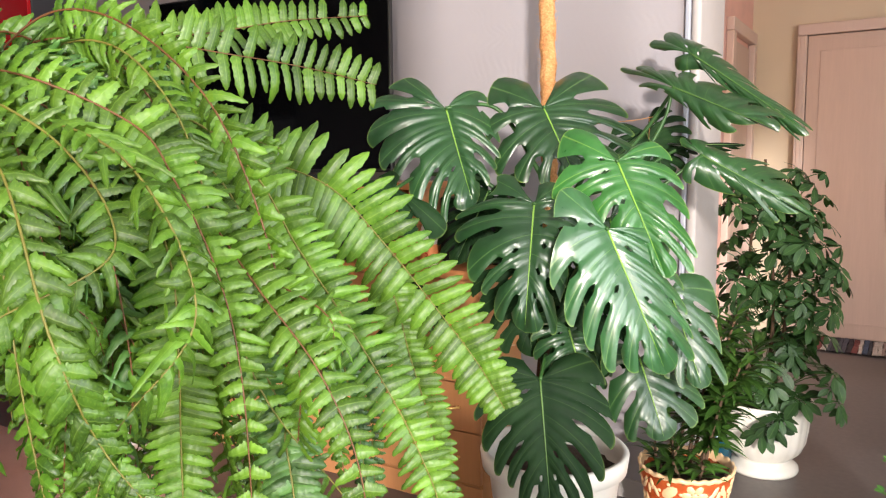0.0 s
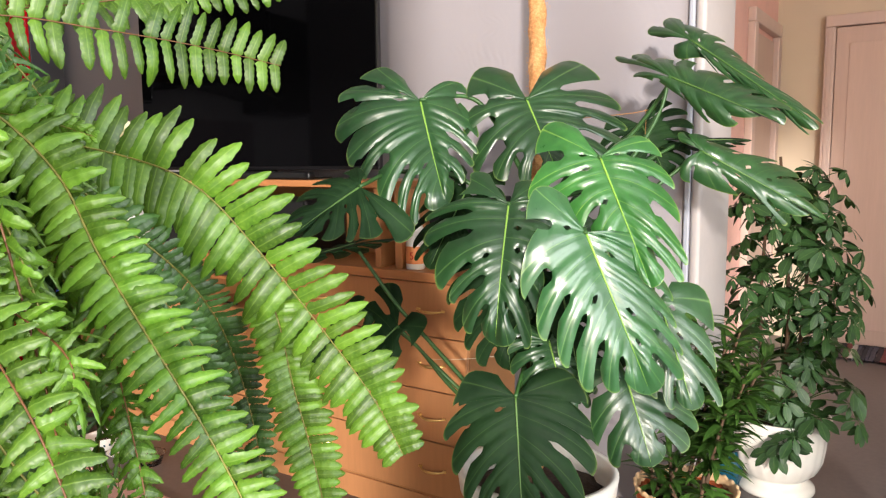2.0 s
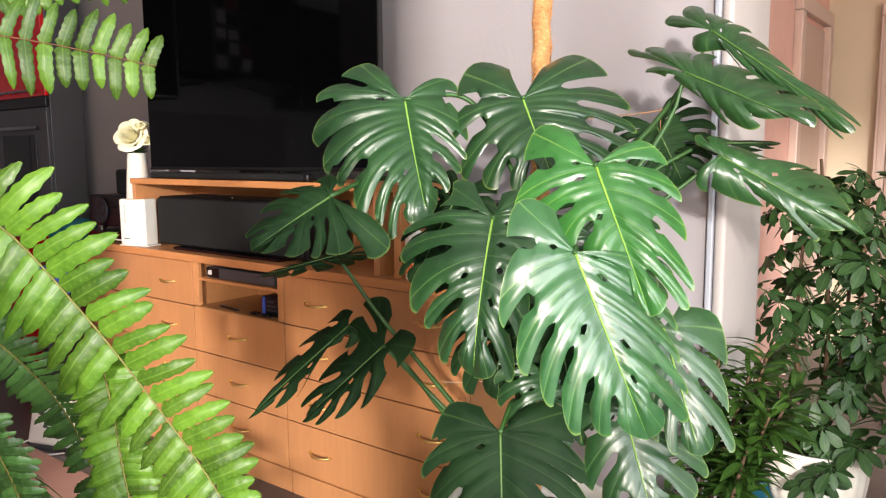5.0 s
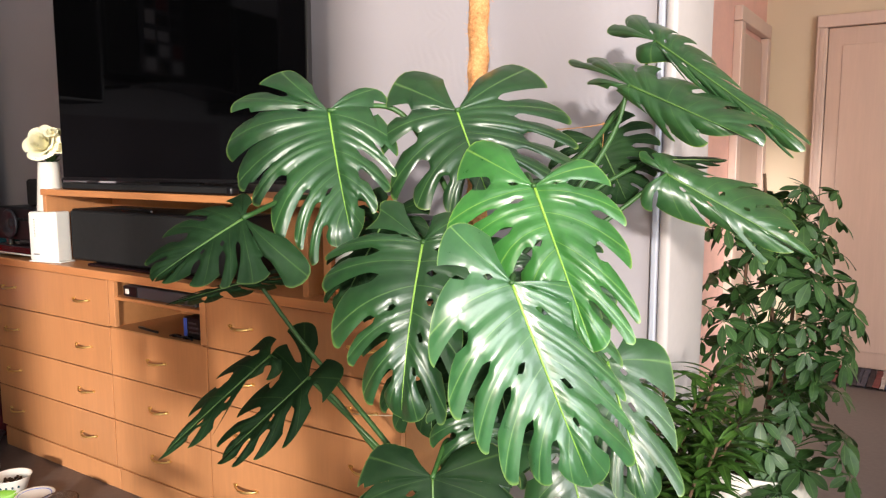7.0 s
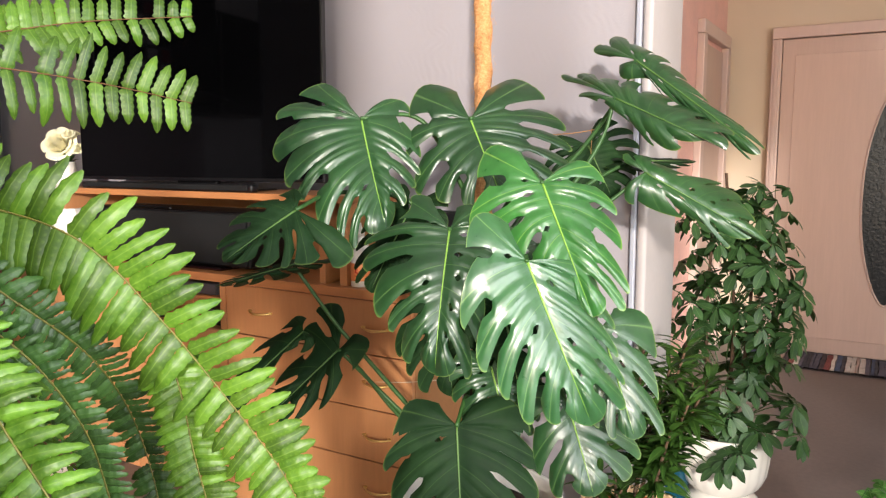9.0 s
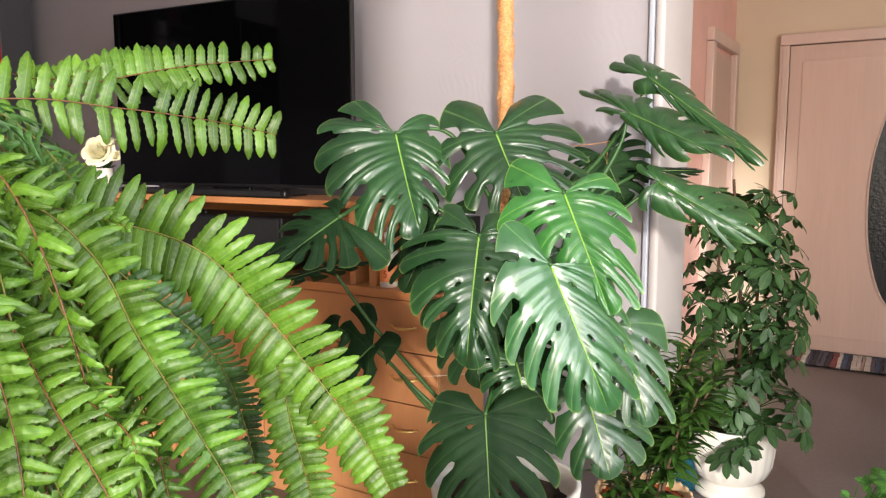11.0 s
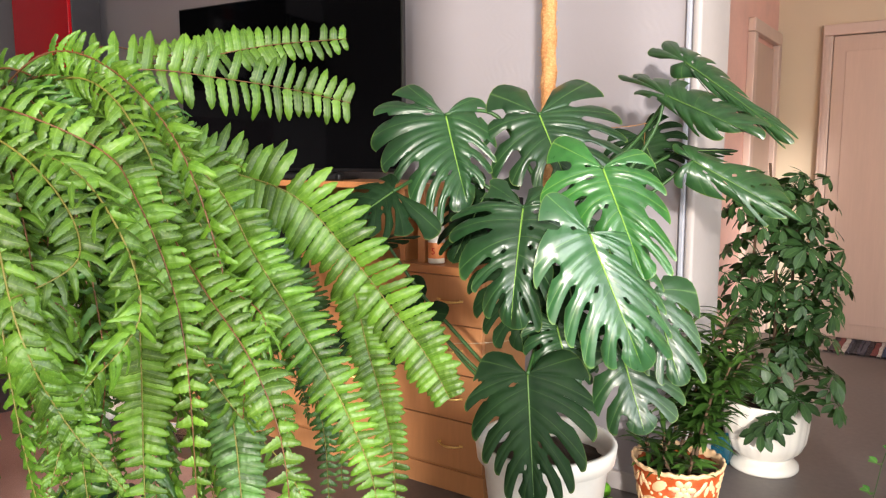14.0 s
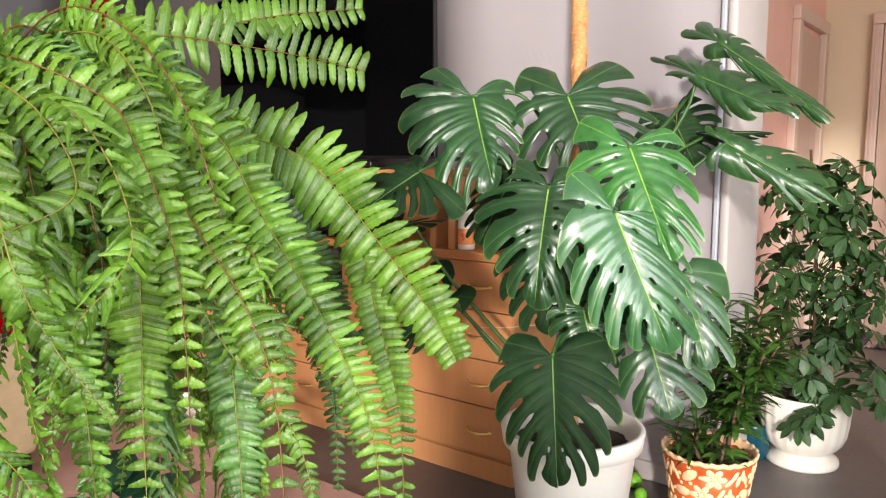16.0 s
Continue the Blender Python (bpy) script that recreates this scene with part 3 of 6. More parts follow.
def chest_unit(x0, x1, handles, rows, niche=False):
    """One cabinet of drawers; rows: pairs of heights of the drawer fronts."""
    c = thing("drawer_cabinet", "beech veneer drawer cabinet with brass bow handles", "cabinet", ((x0 + x1) / 2, CH_Y, 0), "drawer cabinets")
    w = (x1 - x0) / 2
    bm = bmesh.new()
    box(bm, (-w + 0.001, 0.02, 0.0), (-w + 0.018, 0.315, 0.811))
    box(bm, (w - 0.018, 0.02, 0.0), (w - 0.001, 0.315, 0.811))
    box(bm, (-w + 0.018, 0.3, 0.0), (w - 0.018, 0.312, 0.811))
    box(bm, (-w + 0.018, 0.02, 0.075), (w - 0.018, 0.3, 0.09))
    if niche:
        box(bm, (-w + 0.018, 0.001, 0.622), (w - 0.018, 0.3, 0.636), 0.002)
    part("carcass", bm, M_DARK_INSIDE, c)
    part("plinth", boxed((-w + 0.002, 0.012, 0.0), (w - 0.002, 0.03, 0.083), 0.002), M_ORANGE_WOOD, c)
    for z1, z0 in rows:
        f = part("drawer", boxed((-w + 0.002, 0.0, z0 + 0.002), (w - 0.002, 0.019, z1 - 0.002), 0.0018), M_ORANGE_WOOD, c)
        for hx in handles:
            h = new("handle", HANDLE)
            h.parent = f
            h.location = (hx - (x0 + x1) / 2, -0.001, (z0 + z1) / 2 + 0.0)
            tagged(h, "thin brass bow handle")
    if niche:
        part("shelf", boxed((-w + 0.018, 0.004, 0.74), (w - 0.018, 0.29, 0.752), 0.002), M_ORANGE_FLAT, c)
        for a, b in ((-w + 0.001, -w + 0.036), (w - 0.03, w - 0.001)):
            part("stile", boxed((a, 0.0, 0.638), (b, 0.019, 0.81), 0.002), M_ORANGE_WOOD, c)
    return c


PAIRS = list(zip(ROWS_Z, ROWS_Z[1:]))
chest_unit(-3.06, -2.213, (-2.915, -2.385), PAIRS)
chest_unit(-2.211, -1.67, (-1.94,), PAIRS[1:], True)
chest_unit(-1.668, -0.87, (-1.5, -1.005), PAIRS)
part("worktop", boxed((-3.075, CH_Y - 0.014, 0.8125), (-0.858, WALL_Y - 0.004, CH_TOP), 0.003), M_ORANGE_FLAT, None)
tagged(bpy.data.objects["worktop"], "long beech veneer top over the drawer cabinets", "worktop")


def raised_shelf():
    s = thing("media_shelf", "open beech veneer shelf box under the television", "shelf", (0, 0, CH_TOP))
    x0, x1, y0, y1, h = -2.645, -1.13, 2.578, 2.87, 0.291
    part("top", boxed((x0 - 0.004, y0 - 0.006, h - 0.024), (x1 + 0.004, y1, h), 0.002), M_ORANGE_FLAT, s)
    part("side", boxed((x0, y0, 0.0), (x0 + 0.022, y1, h - 0.0245), 0.002), M_ORANGE_WOOD, s)
    part("side", boxed((x1 - 0.03, y0, 0.0), (x1, y1, h - 0.0245), 0.002), M_ORANGE_WOOD, s)
    part("divider", boxed((-1.245, y0, 0.0), (-1.22, y1, h - 0.0245), 0.002), M_ORANGE_WOOD, s)
    part("back", boxed((x0 + 0.022, y1 - 0.008, 0.0), (x1 - 0.03, y1, h - 0.0245)), M_DARK_INSIDE, s)
    return s


raised_shelf()


# ---- television and sound ----
def television():
    t = thing("television", "large flat black television turned slightly, on a low foot", "television", (-1.918, 2.655, CH_TOP + 0.292))
    part("casing", boxed((-0.61, -0.010, 0.034), (0.61, 0.012, 0.758), 0.003), M_BLACK, t)
    part("screen", boxed((-0.603, -0.0135, 0.048), (0.603, -0.0105, 0.751)), M_SCREEN, t, "glossy black glass")
    part("lower_edge", boxed((-0.609, -0.015, 0.035), (0.609, -0.011, 0.044), 0.001), M_BLACK, t)
    part("back_box", boxed((-0.42, 0.013, 0.08), (0.42, 0.06, 0.5), 0.008), M_BLACK, t)
    part("neck", boxed((-0.1, 0.013, 0.006), (0.1, 0.035, 0.0795), 0.004), M_BLACK, t)
    part("foot", boxed((-0.3, -0.03, 0.0), (0.3, 0.12, 0.006), 0.003), M_BLACK, t)
    t.rotation_euler = (0, 0, math.atan2(0.09, 1.217))
    return t


television()


def sound_bar():
    s = thing("sound_bar", "long low black sound bar below the television", "speaker", (-2.02, 2.598, CH_TOP + 0.292))
    part("body", boxed((-0.48, -0.022, 0.0), (0.48, 0.014, 0.028), 0.008, 3), M_BLACK, s, "", True)
    part("grille", boxed((-0.46, -0.026, 0.006), (0.46, -0.021, 0.024), 0.002), M_BLACK_SATIN, s)
    return s


sound_bar()


def centre_speaker():
    s = thing("centre_speaker", "wide black cloth-fronted speaker inside the shelf", "speaker", (-2.02, 2.62, CH_TOP + 0.001))
    part("cabinet", boxed((-0.5, 0.0, 0.012), (0.42, 0.22, 0.215), 0.008), M_BLACK, s)
    part("grille", boxed((-0.49, -0.012, 0.02), (0.41, 0.001, 0.208), 0.006), M_BLACK_SATIN, s)
    part("base", boxed((-0.36, -0.03, 0.0), (0.3, 0.16, 0.012), 0.004), M_MAROON, s)
    bm = bmesh.new()
    tube(bm, smooth_path([(-0.32, 0.05, 0.216), (-0.22, 0.03, 0.222), (-0.1, 0.06, 0.218), (-0.02, 0.02, 0.219)], 16), 0.004, 0.004)
    part("cable", bm, M_BLACK, s)
    return s


centre_speaker()


def router():
    r = thing("router", "white upright network router with status dots", "router", (-2.637, 2.59, CH_TOP + 0.001))
    bm = bmesh.new()
    box(bm, (-0.072, -0.03, 0.004), (0.072, 0.03, 0.2), 0.008, 3)
    part("body", bm, M_WHITE_PLASTIC, r, "", True)
    part("foot", boxed((-0.076, -0.034, 0.0), (0.09, 0.04, 0.006), 0.003), M_WHITE_PLASTIC, r)
    part("side_panel", boxed((0.05, -0.036, 0.006), (0.078, 0.036, 0.202), 0.006), M_WHITE_PLASTIC, r)
    for i in range(7):
        bm = bmesh.new()
        bmesh.ops.create_icosphere(bm, subdivisions=1, radius=0.0026, matrix=Matrix.Translation((-0.04, -0.03, 0.17 - 0.011 * i)))
        part("status_lamp", bm, M_BLACK, r)
    part("badge", boxed((-0.05, -0.0315, 0.03), (-0.02, -0.0298, 0.034)), M_GREY_PANEL, r)
    r.rotation_euler = (0, 0, radians(14))
    return r


router()


def left_speaker():
    s = thing("subwoofer", "small black speaker with a round port", "speaker", (-2.945, 2.68, CH_TOP + 0.052))
    part("cabinet", boxed((-0.15, -0.06, 0.014), (0.15, 0.15, 0.155), 0.008), M_BLACK, s)
    bm = bmesh.new()
    lathe(bm, [(0.058, 0.0), (0.062, 0.006), (0.054, 0.012), (0.034, -0.01), (0.02, 0.004), (0.0, 0.008)], 32)
    bmesh.ops.rotate(bm, verts=bm.verts, matrix=Matrix.Rotation(radians(90), 3, "X"))
    bmesh.ops.translate(bm, verts=bm.verts, vec=(-0.04, -0.062, 0.085))
    part("port", bm, speckled("grey_speaker_cone", lin(70, 70, 76), 0.4, 0.5, scale=60, amount=0.15), s, "grey round speaker cone", True)
    for x in (-0.11, 0.11):
        bm = lathe(bmesh.new(), [(0.016, 0.0), (0.018, 0.014)], 16, (x, -0.03, 0))
        part("foot", bm, M_STEEL, s)
    for x in (0.03, 0.06, 0.09):
        bm = lathe(bmesh.new(), [(0.007, 0.0), (0.006, 0.008)], 14)
        bmesh.ops.rotate(bm, verts=bm.verts, matrix=Matrix.Rotation(radians(90), 3, "X"))
        bmesh.ops.translate(bm, verts=bm.verts, vec=(x, -0.06, 0.105))
        part("knob", bm, M_BLACK_SATIN, s)
    p = thing("disc_player", "low dark maroon disc player on the worktop", "player", (-2.9, 2.66, CH_TOP + 0.001))
    part("casing", boxed((-0.16, -0.075, 0.006), (0.18, 0.18, 0.05), 0.006), M_MAROON, p)
    part("tray_edge", boxed((-0.13, -0.079, 0.012), (0.14, -0.074, 0.018), 0.001), M_WHITE_PLASTIC, p)
    c = thing("satellite_speaker", "small black cube speaker on the subwoofer", "speaker", (-2.915, 2.74, CH_TOP + 0.208))
    part("cabinet", boxed((-0.06, -0.05, 0.0), (0.06, 0.05, 0.115), 0.01, 3), M_BLACK_SATIN, c)
    part("grille", boxed((-0.052, -0.054, 0.008), (0.052, -0.049, 0.107), 0.002), M_BLACK_SATIN, c)


left_speaker()


def flower_vase():
    v = thing("flower_vase", "slim white vase with cream artificial roses", "vase", (-2.725, 2.655, CH_TOP + 0.001))
    prof = [(0.05, 0.0), (0.057, 0.004), (0.053, 0.2), (0.042, 0.36), (0.039, 0.395), (0.036, 0.395), (0.035, 0.36), (0.0, 0.34)]
    bm = lathe(bmesh.new(), prof, 28)
    part("vase", bm, M_WHITE_GLAZE, v, "white glazed vase", True)
    rnd = random.Random(11)
    for cx, cy, cz, r in ((0.004, -0.03, 0.475, 0.066), (-0.058, 0.005, 0.45, 0.03), (0.06, 0.012, 0.455, 0.034), (0.012, 0.03, 0.515, 0.032), (-0.035, 0.0, 0.52, 0.022), (0.048, -0.01, 0.515, 0.024)):
        bm = bmesh.new()
        for ring, count, flare in ((0.16, 3, 0.05), (0.34, 4, 0.18), (0.54, 5, 0.4), (0.76, 6, 0.75), (0.95, 7, 1.15)):
            for i in range(count):
                a0 = 2 * math.pi * i / count + ring * 5 + rnd.uniform(-0.15, 0.15)
                half = math.pi / count * 1.35
                grid = []
                for u in range(6):
                    h = u / 5
                    row = []
                    for w in range(7):
                        q = w / 3 - 1
                        a = a0 + half * q * (0.45 + 0.55 * math.sin(math.pi * min(1.0, 0.25 + 0.6 * h)))
                        rad = r * (0.12 + ring * (0.25 + 0.62 * h ** 0.6) + flare * 0.22 * h ** 3) * (1 - 0.05 * q * q)
                        z = r * (-0.55 + (1.25 - 0.45 * ring) * h - 0.3 * flare * h ** 4 - 0.16 * h * q * q)
                        row.append(bm.verts.new((cx + rad * math.cos(a), cy + rad * math.sin(a), cz + z)))
                    grid.append(row)
                for u in range(5):
                    for w in range(6):
                        bm.faces.new((grid[u][w], grid[u][w + 1], grid[u + 1][w + 1], grid[u + 1][w]))
        tilt = Vector((0.45, -0.8, 0.4)).normalized() if r > 0.05 else Vector((cx * 6, cy * 6 - 0.4, 0.7)).normalized()
        turn = Vector((0, 0, 1)).rotation_difference(tilt).to_matrix().to_4x4()
        bm.transform(Matrix.Translation((cx, cy, cz)) @ turn @ Matrix.Translation((-cx, -cy, -cz)))
        part("rose", bm, M_PETAL, v, "cream rose", True)
    for i in range(9):
        a = i * 2.4
        p0 = Vector((0.02 * math.cos(a), 0.02 * math.sin(a), 0.39))
        p1 = Vector((0.06 * math.cos(a), 0.06 * math.sin(a), 0.41 + 0.03 * rnd.random()))
        bm = bmesh.new()
        leaf_blade(bm, p0, p1, Vector((0, 0, 1)), 0.02, 4)
        part("leaf", bm, M_SCHEFF, v, "", True)
    return v


# ---- leaf builders ----
def leaf_blade(bm, a, b, up, width, n=5, sag=0.15, fold=0.12, full=0.85):
    """A simple lanceolate blade from a to b, with a folded middle and UVs."""
    uv = bm.loops.layers.uv.verify()
    d = b - a
    length = d.length
    y = d.normalized()
    x = y.cross(up).normalized()
    z = x.cross(y)
    rows = []
    for i in range(n + 1):
        t = i / n
        w = width * math.sin(math.pi * min(0.04 + 0.96 * t, 1.0) ** full) ** 0.8 * 0.5 if i < n else 0.0
        c = a + y * (t * length) - z * (sag * length * (t * t)) + z * (sag * 0.5 * length * t)
        if i in (0, n):
            rows.append([bm.verts.new(c)])
        else:
            rows.append([bm.verts.new(c - x * w - z * (-fold * w)), bm.verts.new(c), bm.verts.new(c + x * w - z * (-fold * w))])
    def put(vs, us):
        f = bm.faces.new(vs)
        f.smooth = True
        for lp, u in zip(f.loops, us):
            lp[uv].uv = u
    for i in range(n):
        p, q = rows[i], rows[i + 1]
        t0, t1 = i / n, (i + 1) / n
        if len(p) == 1:
            put((p[0], q[1], q[0]), ((0.5, t0), (0.5, t1), (0, t1)))
            put((p[0], q[2], q[1]), ((0.5, t0), (1, t1), (0.5, t1)))
        elif len(q) == 1:
            put((p[0], p[1], q[0]), ((0, t0), (0.5, t0), (0.5, t1)))
            put((p[1], p[2], q[0]), ((0.5, t0), (1, t0), (0.5, t1)))
        else:
            put((p[0], p[1], q[1], q[0]), ((0, t0), (0.5, t0), (0.5, t1), (0, t1)))
            put((p[1], p[2], q[2], q[1]), ((0.5, t0), (1, t0), (1, t1), (0.5, t1)))


flower_vase()


# lobe ends of a common blade, base first, in blade lengths from the stalk: beside and along the midrib
COMMON = ((0.14, -0.26), (0.42, -0.18), (0.54, 0.06), (0.55, 0.32), (0.49, 0.56), (0.39, 0.76), (0.26, 0.92))


def monstera_blade(length, left, right, seed, sag, droop=0.4, tip_curl=0.12, cut=0.45, holes=0.5, ripple=1.0, slit=1.0, slits=((), ())):
    """Split, heart-shaped blade in its own frame: midrib along +y from the stalk, face +z. left and right: the inner corner at the base,
    then the end of each lobe. slits: how far out each slit begins. The blade sinks along sag. Returns blade and rib meshes."""
    rnd = random.Random(seed)
    bm = bmesh.new()
    uv = bm.loops.layers.uv.verify()
    NR, NS = 24, 10
    span = max(x for x, y in tuple(left) + tuple(right)) * length

    def lift(x, y, hw):
        """Height of the blade over its flat outline."""
        ax = abs(x) / hw
        flat = min(1.0, max(0.35, 0.6 + 1.4 * y / length))
        return -droop * flat * hw * (0.05 * ax + 0.5 * ax * ax) - 0.03 * span * math.exp(-(ax * 9) ** 2) - tip_curl * length * max(0.0, y / length) ** 2.2 - 0.35 * droop * length * max(0.0, -y / length) ** 1.5

    for side, ends, depth in ((1, left, slits[0]), (-1, right, slits[1])):
        lobes = len(ends)
        hw = max(0.16 * length, max(x for x, y in ends) * length)
        knots = [0.0, 0.35 / lobes] + [(k + 0.71) / lobes for k in range(lobes - 1)] + [1.0]
        rim = [Vector((x, y, 0)) for x, y in ends] + [Vector((0, 1, 0))]
        # the first lobe is rounded at the back
        d = rim[1] - rim[0]
        rim.insert(1, rim[0] + d * 0.45 + Vector((d.y, -d.x, 0)) * 0.28)
        margin = smooth_path(rim, 20 * (lobes + 1))

        def edge_at(s):
            k = max(i for i in range(lobes + 1) if knots[i] <= min(max(s, 0), 0.99999))
            f = (k + (min(max(s, 0), 0.99999) - knots[k]) / (knots[k + 1] - knots[k])) * 20
            return margin[int(f)].lerp(margin[int(f) + 1], f - int(f))

        edges = [k / lobes + (rnd.uniform(-0.012, 0.012) if 0 < k < lobes else 0) for k in range(lobes + 1)]
        inner = [depth[k] if k < len(depth) else min(0.85, max(0.3, cut + rnd.uniform(-0.14, 0.15))) for k in range(lobes - 1)]
        open_w = [slit * rnd.uniform(0.22, 0.42) for k in range(lobes - 1)]
        has_hole = [rnd.random() < holes * 0.6 for k in range(lobes - 1)]
        hole_r = [rnd.uniform(0.15, 0.22) for k in range(lobes - 1)]
        seams = {}

        def gap(k, r):
            """Half the slit's share of the lobe's width beyond seam k."""
            g = inner[k]
            if r > g and g < 0.98:
                u = (r - g) / (1 - g)
                return 0.5 * open_w[k] * math.sqrt(min(1.0, u / 0.14 + 0.02)) * (1 - 0.45 * u)
            h = hole_r[k]
            if has_hole[k] and h < r < min(g - 0.05, h + 0.11):
                return 0.13 * math.sin((r - h) / 0.11 * math.pi) ** 0.7
            return 0.0

        for k in range(lobes):
            e0, e1 = edges[k], edges[k + 1]
            last = k == lobes - 1
            reach = 1.03 if last else 1.06 + rnd.uniform(-0.02, 0.03)
            wave = rnd.uniform(0.5, 1.3) * ripple
            hang = rnd.uniform(0.15, 0.8) * ripple
            lean = rnd.uniform(-0.3, 0.3) * ripple
            blunt = rnd.uniform(0.2, 0.34)
            verts, marks = [], []
            for i in range(NR + 1):
                r = i / NR
                row = []
                a = gap(k - 1, r) if k > 0 else 0.0
                b = 1 - gap(k, r) if not last else 1.0
                for j in range(NS + 1):
                    q = j / NS
                    s = e0 + (e1 - e0) * (a + (b - a) * q)
                    qq = q * 2 - 1
                    end = reach * (1 - blunt * abs((qq - 0.42) / 1.42) ** 2.2) if not last else reach * (1 - blunt * ((1 - qq) / 2) ** 2.2)
                    rr = r * (1 + (end - 1) * max(0.0, (r - 0.45) / 0.55) ** 1.4)
                    h = edge_at(s)
                    y0 = 0.8 * length * max(0.0, (s - 0.2) / 0.8) ** 1.2
                    p0, p2 = Vector((0, y0, 0)), Vector((h.x * length, h.y * length, 0))
                    p1 = (p0 + p2) * 0.5 + Vector((0.05 * hw, -0.09 * length * math.sin(math.pi * min(1, s * 1.05)) ** 0.7, 0)) * (1 if s < 0.94 else (1 - s) / 0.06)
                    c = p0 * (1 - rr) ** 2 + p1 * (2 * rr * (1 - rr)) + p2 * rr * rr
                    x, y = side * c.x, c.y
                    tail = max(0.0, r - 0.38)
                    swell = math.sin(math.pi * min(1, r * 1.05))
                    z = (lift(x, y, hw) + 0.034 * wave * span * (1 - qq * qq) * swell - 0.014 * span * math.exp(-((a + (b - a) * q) * 10 - 5) ** 2) * min(1.0, r * 3)
                         - 0.006 * wave * span * (qq * qq) * r - 0.3 * hang * hw * tail ** 1.6 + 0.14 * lean * hw * tail * qq + 0.02 * span * math.sin(s * 17 + seed) * r)
                    key = (round(x, 4), round(y, 4))
                    v = seams.get(key) if (j in (0, NS) or i == 0) else None
                    if v is None:
                        v = bm.verts.new(Vector((x, y, 0)) + sag * z)
                        if j in (0, NS) or i == 0:
                            seams[key] = v
                    row.append(v)
                verts.append(row)
                marks.append([a + (b - a) * j / NS for j in range(NS + 1)])
            for i in range(NR):
                for j in range(NS):
                    q = [verts[i][j], verts[i][j + 1], verts[i + 1][j + 1], verts[i + 1][j]]
                    us = [(marks[i][j], i / NR), (marks[i][j + 1], i / NR), (marks[i + 1][j + 1], (i + 1) / NR), (marks[i + 1][j], (i + 1) / NR)]
                    if side > 0:
                        q.reverse()
                        us.reverse()
                    keep, ku = [], []
                    for v, u in zip(q, us):
                        if v not in keep:
                            keep.append(v)
                            ku.append(u)
                    if len(keep) < 3:
                        continue
                    try:
                        f = bm.faces.new(keep)
                    except ValueError:
                        continue
                    f.smooth = True
                    for lp, u in zip(f.loops, ku):
                        lp[uv].uv = u
    bmesh.ops.remove_doubles(bm, verts=bm.verts, dist=0.0004)
    rib = bmesh.new()
    pts = []
    for i in range(19):
        y = 0.94 * length * i / 18
        pts.append(Vector((0, y, 0)) + sag * (lift(0, y, span) + 0.001))
    tube(rib, pts, 0.0026, 0.0003, 6)
    return bm, rib


def monstera_leaf(plant, j, t, face, seed, left=COMMON, right=COMMON, stalk=None, young=0, label="", wide=1.0, **kw):
    """Hangs a blade with stalk end j and tip t, its upper side towards face."""
    j, t, face = Vector(j), Vector(t), Vector(face)
    length = (t - j).length
    y = (t - j).normalized()
    z = (face - y * face.dot(y)).normalized()
    x = y.cross(z)
    turn = Matrix((x, y, z)).transposed()
    # all blades of the plant reach for the windows and sink away from them
    sag = turn.transposed() @ Vector((0.40, -0.89, 0.10)).normalized()
    sag = sag / max(0.55, sag.z)
    m = turn.to_4x4()
    m.translation = j - plant.location
    if wide != 1.0:
        left, right = [(p * wide, q) for p, q in left], [(p * wide, q) for p, q in right]
    bm, rib = monstera_blade(length, left, right, seed, sag, **kw)
    bm.transform(m)
    rib.transform(m)
    # skin 3 is the copy coloured dark for shaded blades
    blade = part("leaf", bm, (M_MONSTERA, M_MONSTERA_NEW, M_MONSTERA_MID, M_MONSTERA_SHADED, M_MONSTERA_DULL)[int(young)], plant, label, True)
    part("midrib", rib, M_MIDRIB if young in (1, 2) else M_MIDRIB_DULL if young in (3, 4) else M_MIDRIB_DARK, blade, "pale green midrib", True)
    if stalk:
        pts = [Vector(p) - plant.location for p in stalk] + [j - plant.location]
        part("stalk", tubed(pts, 0.0068, 0.0046, 18), M_PETIOLE, plant, "", True)
    return blade


# ---- the monstera ----
POT_C = Vector((-0.485, 2.29, 0))


def white_pot():
    p = thing("plant_pot", "tall tapered white plastic pot for the monstera", "plant pot", POT_C)
    prof = [(0.135, 0.0), (0.14, 0.006), (0.182, 0.35), (0.186, 0.355), (0.2, 0.36), (0.206, 0.405), (0.201, 0.412), (0.188, 0.41), (0.182, 0.37), (0.178, 0.355)]
    part("shell", lathe(bmesh.new(), prof + [(0.0, 0.35)], 56), M_WHITE_PLASTIC, p, "", True)
    bm = lathe(bmesh.new(), [(0.178, 0.352), (0.12, 0.368), (0.05, 0.374), (0.0, 0.375)], 32)
    for v in bm.verts:
        v.co.z += 0.006 * noise.noise(v.co * 30)
    part("soil", bm, M_SOIL, p, "dark potting soil", True)
    part("saucer", lathe(bmesh.new(), [(0.17, 0.0), (0.19, 0.004), (0.2, 0.028), (0.194, 0.03), (0.185, 0.008), (0.0, 0.007)], 48), M_WHITE_PLASTIC, p, "white saucer", True)
    return p


white_pot()


